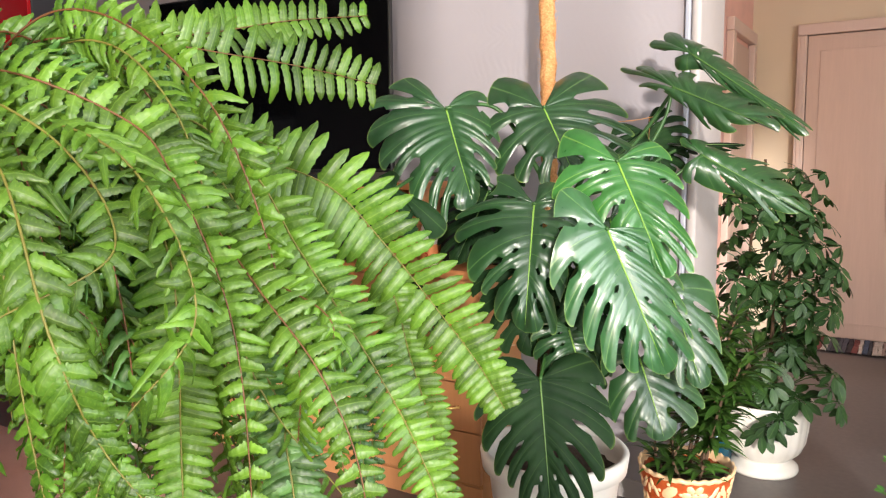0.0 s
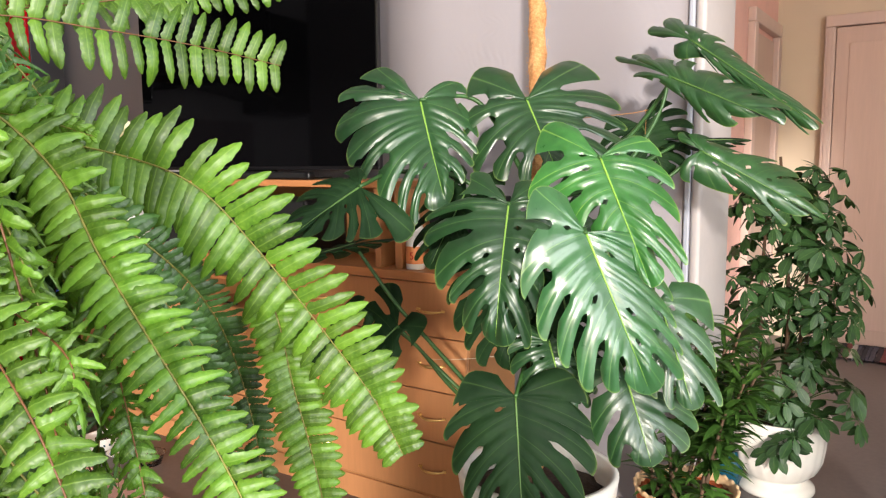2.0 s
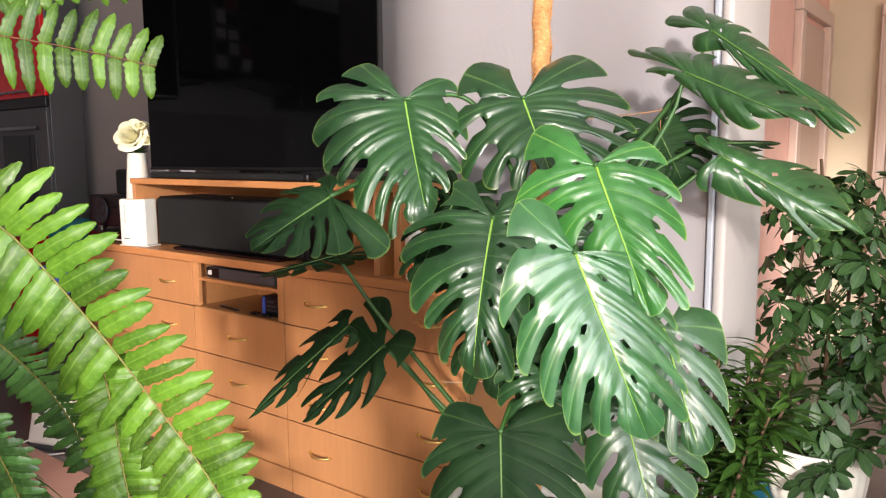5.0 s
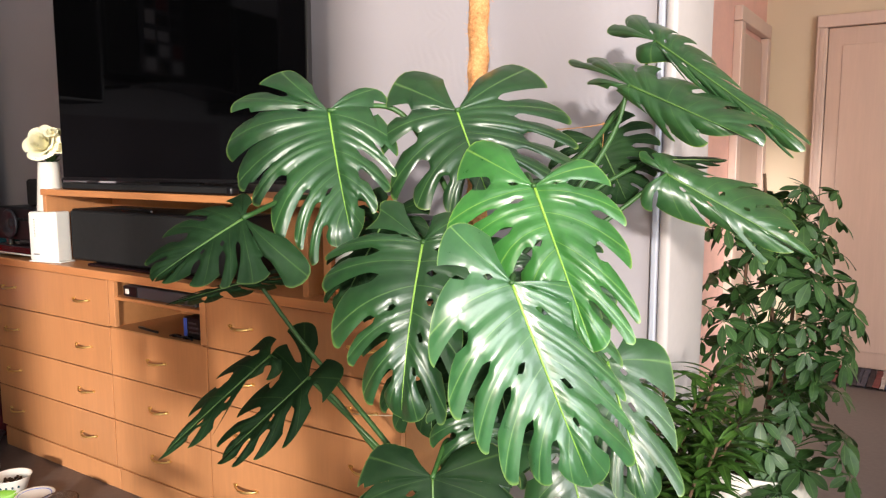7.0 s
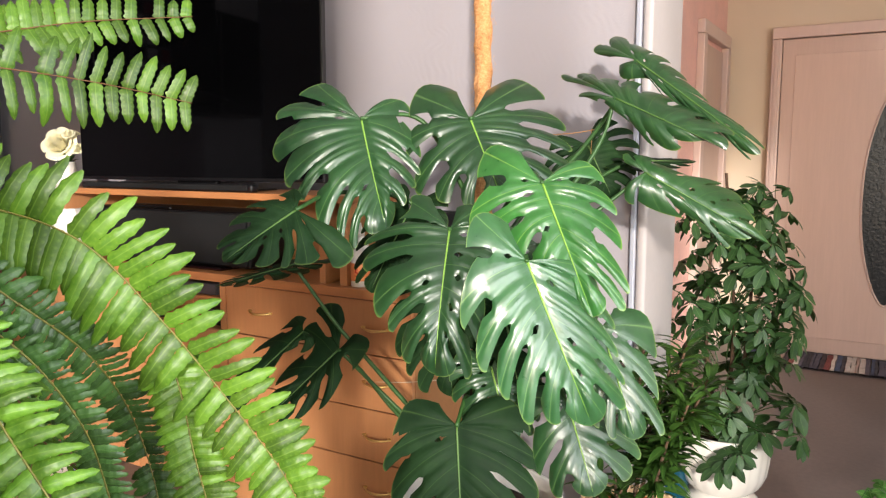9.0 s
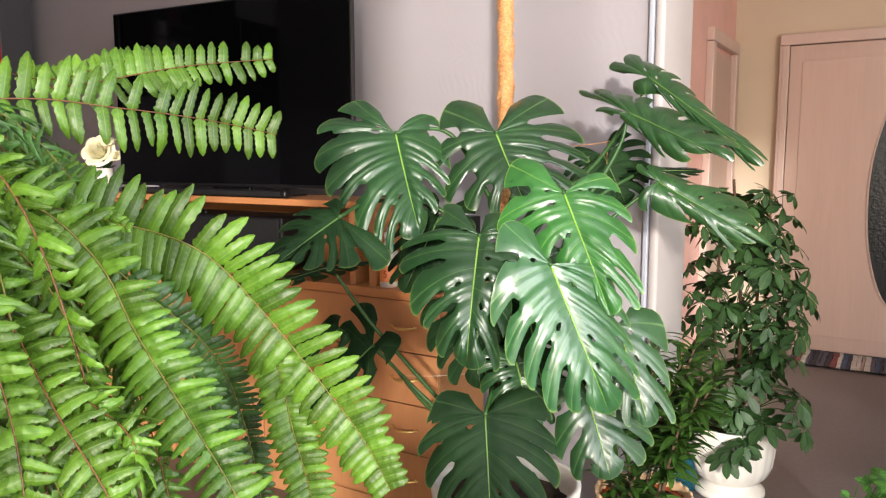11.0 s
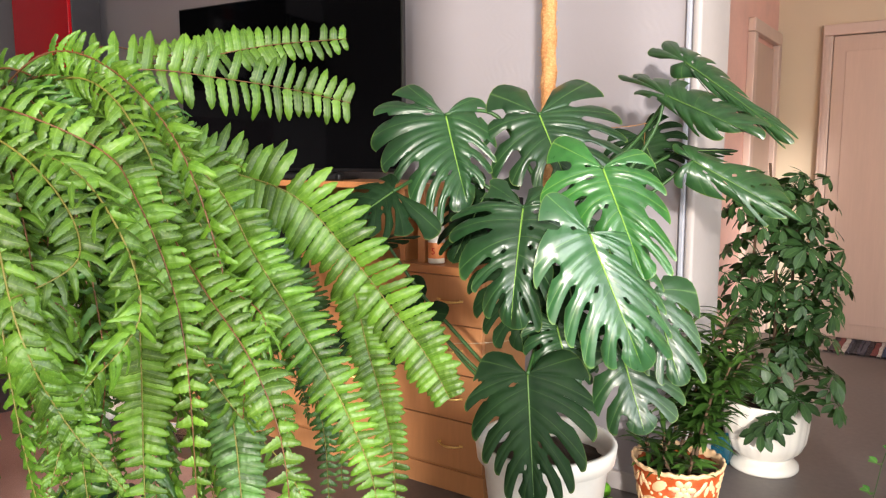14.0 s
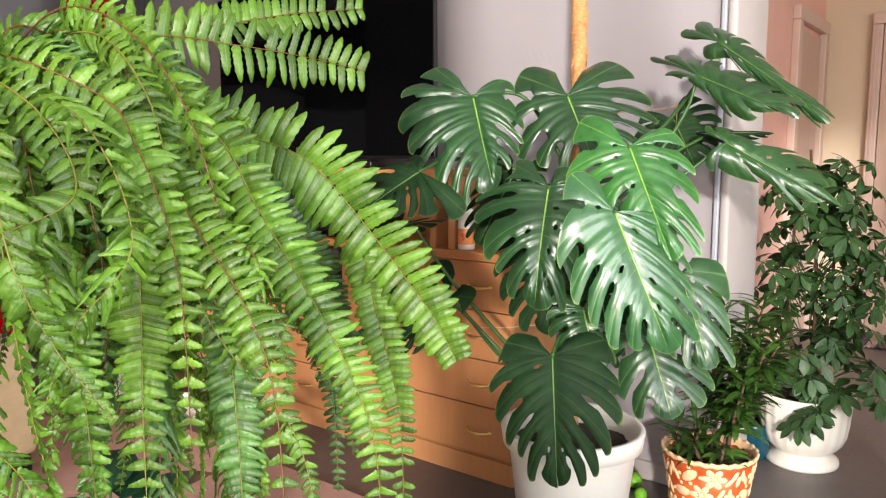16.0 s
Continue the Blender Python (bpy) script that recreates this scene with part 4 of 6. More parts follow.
def moss_pole():
    p = thing("moss_pole", "tall coir-wrapped support pole tied to the plant", "plant pole", (-0.535, 2.367, 0.35))
    bm = bmesh.new()
    rings = []
    n, seg = 300, 28
    for i in range(n + 1):
        z = 1.95 * i / n
        ring = []
        for k in range(seg):
            a = 2 * math.pi * k / seg
            r = 0.0235 + 0.0016 * math.sin(a + z * 60) + 0.004 * noise.noise(Vector((math.cos(a) * 2.6, math.sin(a) * 2.6, z * 34))) + 0.002 * noise.noise(Vector((math.cos(a) * 7, math.sin(a) * 7, z * 110)))
            ring.append(bm.verts.new((r * math.cos(a) + 0.006 * math.sin(z * 2.2), r * math.sin(a), z)))
        rings.append(ring)
    for a, b in zip(rings, rings[1:]):
        for k in range(seg):
            j = (k + 1) % seg
            bm.faces.new((a[k], a[j], b[j], b[k]))
    bm.faces.new(rings[-1])
    part("coir_wrap", bm, M_COIR, p, "", True)
    # stray fibres
    rnd = random.Random(3)
    bm = bmesh.new()
    for i in range(1100):
        z = rnd.uniform(0.55, 1.93)
        a = rnd.uniform(0, 6.283)
        d = Vector((math.cos(a), math.sin(a), rnd.uniform(-1, 1)))
        p0 = Vector((0.02 * math.cos(a) + 0.006 * math.sin(z * 2.2), 0.02 * math.sin(a), z))
        ln = rnd.uniform(0.005, 0.024)
        tube(bm, [p0, p0 + d * ln * 0.5 + Vector((0, 0, rnd.uniform(-0.004, 0.004))), p0 + d * ln * 0.7 + Vector((rnd.uniform(-.006, .006), rnd.uniform(-.006, .006), rnd.uniform(-0.01, 0.01)))], 0.0004, 0.0002, 3, False)
    part("fibres", bm, M_COIR, p)["kind"] = "stuff"
    p.rotation_euler = (radians(-9.0), radians(-4.6), 0)
    return p


moss_pole()

monstera = thing("monstera", "large glossy Swiss cheese plant with split leaves", "house plant", (-0.50, 2.29, 0.37))
part("stem", tubed([Vector((-0.01, -0.02, -0.01)), Vector((-0.02, 0.0, 0.25)), Vector((0.0, 0.03, 0.45)), Vector((0.0, 0.05, 0.6)), Vector((0.01, 0.06, 0.68))], 0.019, 0.014, 26, 12), M_STEM, monstera, "knobbly brown stem", True)
CORE = Vector((-0.508, 2.27, 0.0))


def core(z, dx=0.0, dy=0.0):
    return CORE + Vector((dx, dy, z))


monstera_leaf(monstera, (-0.741, 2.146, 1.348), (-0.594, 2.027, 1.098), (0.501, -0.628, 0.595), 21,
              ((0.1, -0.29), (0.43, -0.32), (0.63, -0.15), (0.71, 0.17), (0.65, 0.48), (0.57, 0.61), (0.46, 0.87), (0.33, 0.96), (0.28, 1.09)),
              ((0.13, -0.14), (0.36, -0.07), (0.36, 0.35), (0.32, 0.53), (0.25, 0.64), (0.16, 0.8)),
              [core(1.15), (-0.648, 2.272, 1.345)], droop=0.4, tip_curl=0.1, slit=1.25, slits=((0.5, 0.75, 0.98, 0.9, 0.6, 0.42, 0.4, 0.5), (0.75, 0.8, 0.45, 0.5, 0.6)))
monstera_leaf(monstera, (-0.525, 2.297, 1.349), (-0.395, 2.214, 1.16), (0.457, -0.654, 0.603), 22,
              ((0.02, -0.56), (0.55, -0.28), (0.7, 0.18), (0.74, 0.68), (0.55, 0.85), (0.3, 0.96)),
              ((0.33, -0.43), (0.82, -0.15), (0.87, 0.26), (0.84, 0.56), (0.75, 0.75), (0.52, 0.85), (0.28, 0.96)),
              [core(1.15), (-0.528, 2.372, 1.345)], droop=0.4, tip_curl=0.1, slit=1.5, slits=((0.6, 0.5, 0.5, 0.5), (0.42, 0.5, 0.55, 0.5, 0.5)), holes=0.8)
monstera_leaf(monstera, (-0.261, 2.128, 1.203), (-0.117, 2.058, 0.944), (0.37, -0.824, 0.428), 23,
              ((0.07, -0.35), (0.35, -0.26), (0.53, 0.08), (0.47, 0.23), (0.31, 0.45), (0.23, 0.71), (0.1, 0.86)),
              ((0.16, -0.08), (0.38, 0.08), (0.4, 0.34), (0.34, 0.57), (0.28, 0.87), (0.2, 0.99)),
              [core(1.0), (-0.358, 2.252, 1.205)], young=1, label="bright young green split leaf", droop=0.5, tip_curl=0.1, holes=0.8, slit=1.15, slits=((0.5, 0.45, 0.45, 0.4, 0.42, 0.36), (0.42, 0.65, 0.6, 0.55, 0.36)))
monstera_leaf(monstera, (-0.436, 2.047, 1.105), (-0.37, 1.852, 0.824), (0.316, -0.742, 0.591), 24,
              ((0.18, -0.28), (0.27, -0.1), (0.52, 0.11), (0.52, 0.3), (0.37, 0.58), (0.29, 0.71), (0.17, 0.9)),
              ((0.02, -0.19), (0.18, -0.06), (0.32, 0.05), (0.33, 0.23), (0.32, 0.44), (0.22, 0.67), (0.19, 0.98)),
              [core(0.8), (-0.468, 2.152, 1.055)], droop=0.45, tip_curl=0.26, holes=0.8, slit=1.1, slits=((0.35, 0.4, 0.4, 0.5, 0.32, 0.35), (0.6, 0.7, 0.5, 0.5, 0.5, 0.35)))
monstera_leaf(monstera, (-0.246, 2.023, 1.053), (-0.092, 2.007, 0.733), (0.671, -0.651, 0.355), 25,
              ((0.02, -0.28), (0.26, -0.24), (0.48, 0.18), (0.48, 0.45), (0.41, 0.66), (0.34, 0.82), (0.2, 0.9)),
              ((0.2, 0.07), (0.34, 0.27), (0.34, 0.49), (0.3, 0.67), (0.27, 0.82), (0.22, 0.96)),
              [core(0.75), (-0.308, 2.122, 1.025)], young=2, label="bright glossy split leaf with holes", droop=0.4, tip_curl=0.14, holes=1.0, slit=1.05, slits=((0.5, 0.55, 0.48, 0.42, 0.45, 0.4), (0.9, 0.85, 0.75, 0.62, 0.5)))
# skin 3 here: the shade on this blade is in its colour
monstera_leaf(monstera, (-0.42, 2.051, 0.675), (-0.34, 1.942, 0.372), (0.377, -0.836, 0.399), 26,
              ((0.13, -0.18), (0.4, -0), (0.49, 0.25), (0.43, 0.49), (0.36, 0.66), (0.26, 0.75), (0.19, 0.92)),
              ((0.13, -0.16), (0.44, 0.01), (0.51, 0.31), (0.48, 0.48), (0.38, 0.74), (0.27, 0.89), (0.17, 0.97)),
              [core(0.5), (-0.448, 2.152, 0.705)], young=3, label="split leaf over the pot rim, coloured dark as in shade", droop=0.3, tip_curl=0.06, holes=0.9, slit=0.9, slits=((0.9, 0.7, 0.55, 0.45, 0.5, 0.45), (0.9, 0.9, 0.45, 0.4, 0.42, 0.45)))
monstera_leaf(monstera, (-0.215, 2.18, 0.725), (-0.129, 2.126, 0.542), (0.496, -0.744, 0.449), 27,
              ((0.08, -0.23), (0.46, 0.05), (0.48, 0.6), (0.36, 0.9)),
              ((0.24, -0.13), (0.55, 0.24), (0.58, 0.72), (0.36, 0.89)),
              [core(0.55), (-0.308, 2.252, 0.755)], droop=0.5, tip_curl=0.1, slit=1.2)
monstera_leaf(monstera, (-0.155, 2.212, 0.894), (-0.052, 2.15, 0.675), (0.508, -0.736, 0.447), 28,
              ((0.01, -0.17), (0.33, 0.09), (0.4, 0.47), (0.29, 0.79), (0.17, 0.93)),
              ((0.2, -0.17), (0.4, 0.29), (0.3, 0.63), (0.24, 0.96)),
              [core(0.7), (-0.278, 2.272, 0.955)], droop=0.3, tip_curl=0.1, cut=0.55, slit=0.9)
monstera_leaf(monstera, (-0.226, 2.636, 1.505), (0.115, 2.49, 1.268), (0.177, -0.704, 0.687), 29,
              ((0.1, -0.05), (0.04, 0.16), (0.07, 0.33), (0.06, 0.5), (0.06, 0.63), (0.05, 0.78), (0.06, 0.97)),
              ((-0.09, -0.18), (-0.04, -0.28), (0.09, -0.26), (0.13, -0.03), (0.15, 0.1), (0.13, 0.27), (0.07, 0.48), (0.06, 0.64), (0.08, 0.8), (0.04, 0.96)),
              [core(1.2, 0.04, 0.05), (-0.36, 2.46, 1.22), (-0.265, 2.61, 1.40)], young=4, droop=0.9, tip_curl=0.05, cut=0.72, ripple=1.8, slit=0.6, holes=0.9)
monstera_leaf(monstera, (-0.234, 2.501, 1.4), (0.051, 2.428, 1.274), (0.105, -0.742, 0.663), 30,
              ((0.03, -0.33), (0.08, -0.16), (0.12, 0.22), (0.2, 0.52), (0.16, 0.69), (0.01, 0.79)),
              ((0.02, -0.43), (0.06, -0.55), (0.14, -0.39), (0.18, -0.13), (0.23, 0.03), (0.27, 0.37), (0.24, 0.66), (0.17, 0.93)),
              [core(1.1, 0.04, 0.05), (-0.34, 2.40, 1.15), (-0.262, 2.48, 1.29)], young=4, droop=0.9, tip_curl=0.05, cut=0.66, ripple=1.8, slit=0.7)
monstera_leaf(monstera, (-0.168, 2.561, 1.217), (0.121, 2.655, 1.045), (0.508, -0.733, 0.453), 31,
              ((0.05, -0.03), (0.26, 0.01), (0.17, 0.32), (0.11, 0.61), (0.18, 0.73), (0.04, 0.84)),
              ((-0.01, -0.11), (0.06, -0.19), (0.13, -0.03), (0.15, 0.21), (0.24, 0.46), (0.24, 0.66), (0.11, 0.81)),
              [core(0.95, 0.04, 0.05), (-0.3, 2.5, 1.1)], young=4, droop=0.9, tip_curl=0.05, cut=0.6, ripple=1.4, slit=0.55)
# low and rear blades, most with shade coloured in by skin 3
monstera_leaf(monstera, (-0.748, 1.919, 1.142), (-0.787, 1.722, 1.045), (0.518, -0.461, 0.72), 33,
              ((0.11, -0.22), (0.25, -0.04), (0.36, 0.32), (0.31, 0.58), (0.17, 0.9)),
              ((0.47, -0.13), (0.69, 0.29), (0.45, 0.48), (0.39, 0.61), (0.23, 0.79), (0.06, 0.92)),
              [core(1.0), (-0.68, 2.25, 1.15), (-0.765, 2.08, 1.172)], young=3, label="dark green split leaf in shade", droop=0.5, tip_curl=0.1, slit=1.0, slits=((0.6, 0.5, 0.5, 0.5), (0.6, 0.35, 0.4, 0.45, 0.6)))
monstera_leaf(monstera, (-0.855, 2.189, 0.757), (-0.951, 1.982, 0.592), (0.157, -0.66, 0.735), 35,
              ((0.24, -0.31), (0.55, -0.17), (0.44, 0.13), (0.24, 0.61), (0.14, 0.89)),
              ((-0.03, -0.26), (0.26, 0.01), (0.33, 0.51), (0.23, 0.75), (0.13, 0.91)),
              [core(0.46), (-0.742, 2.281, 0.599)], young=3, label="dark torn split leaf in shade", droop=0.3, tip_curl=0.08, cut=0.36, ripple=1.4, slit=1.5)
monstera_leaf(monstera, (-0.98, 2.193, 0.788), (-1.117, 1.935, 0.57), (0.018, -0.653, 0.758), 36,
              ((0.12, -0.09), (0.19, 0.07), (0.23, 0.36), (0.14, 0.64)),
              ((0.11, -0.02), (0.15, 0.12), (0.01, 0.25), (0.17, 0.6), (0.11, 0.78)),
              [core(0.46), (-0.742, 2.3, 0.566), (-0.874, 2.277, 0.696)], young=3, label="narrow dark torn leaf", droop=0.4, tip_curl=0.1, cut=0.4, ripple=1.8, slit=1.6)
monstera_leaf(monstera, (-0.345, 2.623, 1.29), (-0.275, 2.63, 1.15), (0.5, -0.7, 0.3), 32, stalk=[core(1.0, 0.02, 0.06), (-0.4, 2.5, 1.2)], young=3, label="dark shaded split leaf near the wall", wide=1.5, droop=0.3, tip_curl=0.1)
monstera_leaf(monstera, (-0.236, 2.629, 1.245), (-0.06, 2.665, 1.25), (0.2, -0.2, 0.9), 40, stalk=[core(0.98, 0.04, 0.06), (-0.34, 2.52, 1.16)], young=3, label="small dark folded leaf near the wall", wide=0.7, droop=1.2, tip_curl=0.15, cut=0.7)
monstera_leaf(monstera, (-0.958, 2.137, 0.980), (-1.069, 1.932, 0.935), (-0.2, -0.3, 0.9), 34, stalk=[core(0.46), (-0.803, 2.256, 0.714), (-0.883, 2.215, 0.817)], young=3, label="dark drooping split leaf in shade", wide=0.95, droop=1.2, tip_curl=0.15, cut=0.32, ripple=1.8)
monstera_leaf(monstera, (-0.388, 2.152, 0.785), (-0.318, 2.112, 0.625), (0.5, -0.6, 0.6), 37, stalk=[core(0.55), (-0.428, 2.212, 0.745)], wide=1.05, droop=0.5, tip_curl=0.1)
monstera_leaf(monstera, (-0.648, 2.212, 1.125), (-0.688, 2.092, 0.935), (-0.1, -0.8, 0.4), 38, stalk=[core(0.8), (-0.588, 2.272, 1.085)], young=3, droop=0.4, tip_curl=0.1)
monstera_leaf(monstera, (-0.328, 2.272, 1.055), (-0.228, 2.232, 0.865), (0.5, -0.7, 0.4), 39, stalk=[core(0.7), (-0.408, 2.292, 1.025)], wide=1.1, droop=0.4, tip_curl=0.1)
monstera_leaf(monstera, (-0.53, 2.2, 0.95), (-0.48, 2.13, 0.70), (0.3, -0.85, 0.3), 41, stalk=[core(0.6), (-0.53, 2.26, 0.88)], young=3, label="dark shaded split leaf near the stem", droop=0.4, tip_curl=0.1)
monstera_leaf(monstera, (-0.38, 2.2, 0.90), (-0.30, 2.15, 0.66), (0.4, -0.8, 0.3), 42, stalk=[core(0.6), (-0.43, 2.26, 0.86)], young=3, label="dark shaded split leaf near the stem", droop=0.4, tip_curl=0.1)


def twine_tie():
    t = thing("twine", "thin jute twine tying stalks to the pole", "string", (-0.595, 2.50, 1.30))
    bm = bmesh.new()
    ring = [Vector((0.03 * math.cos(a), 0.03 * math.sin(a), 0.002 * math.sin(3 * a))) for a in [i * 0.4 for i in range(17)]]
    tube(bm, ring, 0.0014, 0.0014, 5)
    tube(bm, smooth_path([(0.03, 0, 0), (0.12, 0.06, 0.012), (0.22, 0.10, 0.02), (0.27, 0.13, 0.03)], 16), 0.0013, 0.0013, 5)
    tube(bm, smooth_path([(0.26, 0.12, 0.03), (0.265, 0.11, 0.0), (0.262, 0.115, -0.035)], 8), 0.0012, 0.0009, 5)
    part("cord", bm, M_TWINE, t)
    return t


twine_tie()
slack = thing("twine", "thin pale string stretched behind the leaves", "string", (-0.52, 2.3, 0.702))
part("cord", tubed([Vector((0.0, 0.0, 0.0)), Vector((-0.1, 0.0, -0.020)), Vector((-0.2, 0.002, -0.042)), Vector((-0.3, 0.0, -0.056))], 0.0008, 0.0008, 18), M_PALE_STRING, slack)


# ---- the Boston fern ----
FERN = Vector((-0.528, 0.73, 1.165))


def fern_frond(plant, points, width, seed, dark=False, start=0.06, taper=1.0, brown=False, face=None, girth=0.0076, gap=0.0086, calm=1.0, weight=0.0, lean=1.0, blunt=False):
    """A frond along a curve: a stalk with paired, scalloped pinnae."""
    rnd = random.Random(seed)
    n = 64
    path = smooth_path(points, n)
    total = sum((b - a).length for a, b in zip(path, path[1:]))
    step = gap
    count = max(10, int(total * (1 - start) / step))
    off = plant.location
    bm = bmesh.new()
    uv = bm.loops.layers.uv.verify()

    def at(t):
        s = min(max(t, 0), 0.9999) * n
        k = int(s)
        p = path[k].lerp(path[k + 1], s - k)
        d = (path[min(k + 2, n)] - path[max(k - 1, 0)]).normalized()
        return p, d

    up = Vector((0, 0, 1))
    for i in range(count):
        t = start + (1 - start) * (i + 0.5) / count
        p, d = at(t)
        nrm = Vector(face) if face else Vector((0.55, -0.7, 0.35))
        nrm = (nrm - d * nrm.dot(d))
        if nrm.length < 0.15:
            nrm = Vector((0.6, -0.7, 0)) - d * Vector((0.6, -0.7, 0)).dot(d)
        nrm.normalize()
        side = d.cross(nrm).normalized()
        env = min(1.0, 0.35 + t * 3.2) * (1 - max(0, (t - 0.5) / 0.5) ** 1.9 * 0.85 * taper)
        for sgn in (-1, 1):
            if rnd.random() < 0.025:
                continue
            ln = width * 0.5 * env * rnd.uniform(0.82, 1.12)
            w = girth * rnd.uniform(0.85, 1.15) * (0.65 + 0.35 * env)
            fwd = (rnd.uniform(0.24, 0.42) + 0.25 * max(0, t - 0.8)) * lean
            dirn = (side * sgn + d * fwd - up * (weight * rnd.uniform(0.3, 1.2))).normalized()
            sagv = rnd.uniform(-0.05, 0.3) * calm
            tw = rnd.uniform(-0.75, 0.75) * calm
            nn = (nrm + d * tw).normalized()
            along = dirn.cross(nn).normalized() * sgn
            m = 10
            wide = 1 + rnd.uniform(-0.2, 0.2) * min(1.0, calm)
            curl = rnd.uniform(-0.5, 0.5) if rnd.random() < 0.3 * calm else 0.0
            rows = []
            for k in range(m + 1):
                u = k / m
                hw = w * 0.5 * wide * ((1.06 - 0.16 * u) * (min(1.0, (1.0 - u) / 0.26) ** 0.55 if k < m else 0.14) if blunt else (1.1 - 0.72 * u ** 1.5) * (1 if k < m else 0.15)) * (1.0 + (0.12 if k % 2 else -0.12) * (0.6 + 0.4 * min(1.0, calm)))
                if k == 0:
                    hw *= 0.75
                c = p + dirn * (ln * u) + nn * (ln * (0.10 * math.sin(u * 2.6) - sagv * u * u) + 0.0004 * math.sin(k * 2.1 + i)) + d * (ln * (0.16 * calm + curl * calm) * u * u) - nn * (abs(curl) * ln * 0.5 * u ** 3)
                ear = along * (w * 0.18) if k == 1 else Vector((0, 0, 0))
                cup = nn * (-0.24 * w)
                rows.append((c - along * hw + cup - off, c + nn * 0.0004 - off, c + along * hw + cup + ear * 0.5 - off))
            vs = [[bm.verts.new(q) for q in r] for r in rows]
            for k in range(m):
                for a in (0, 1):
                    f = bm.faces.new((vs[k][a], vs[k][a + 1], vs[k + 1][a + 1], vs[k + 1][a]))
                    f.smooth = True
                    us = ((a * 0.5, k / m), (a * 0.5 + 0.5, k / m), (a * 0.5 + 0.5, (k + 1) / m), (a * 0.5, (k + 1) / m))
                    for lp, q in zip(f.loops, us):
                        lp[uv].uv = q
    fr = part("frond", bm, M_FERN_DARK if dark else M_FERN, plant, "")
    rb = tube(bmesh.new(), [q - off for q in path], 0.0012, 0.0005, 6)
    part("rachis", rb, M_RACHIS_BROWN if brown else M_RACHIS, fr, "thin tan stalk", True)
    return fr


fern = thing("boston_fern", "big bright green Boston fern with arching fronds", "fern", FERN)
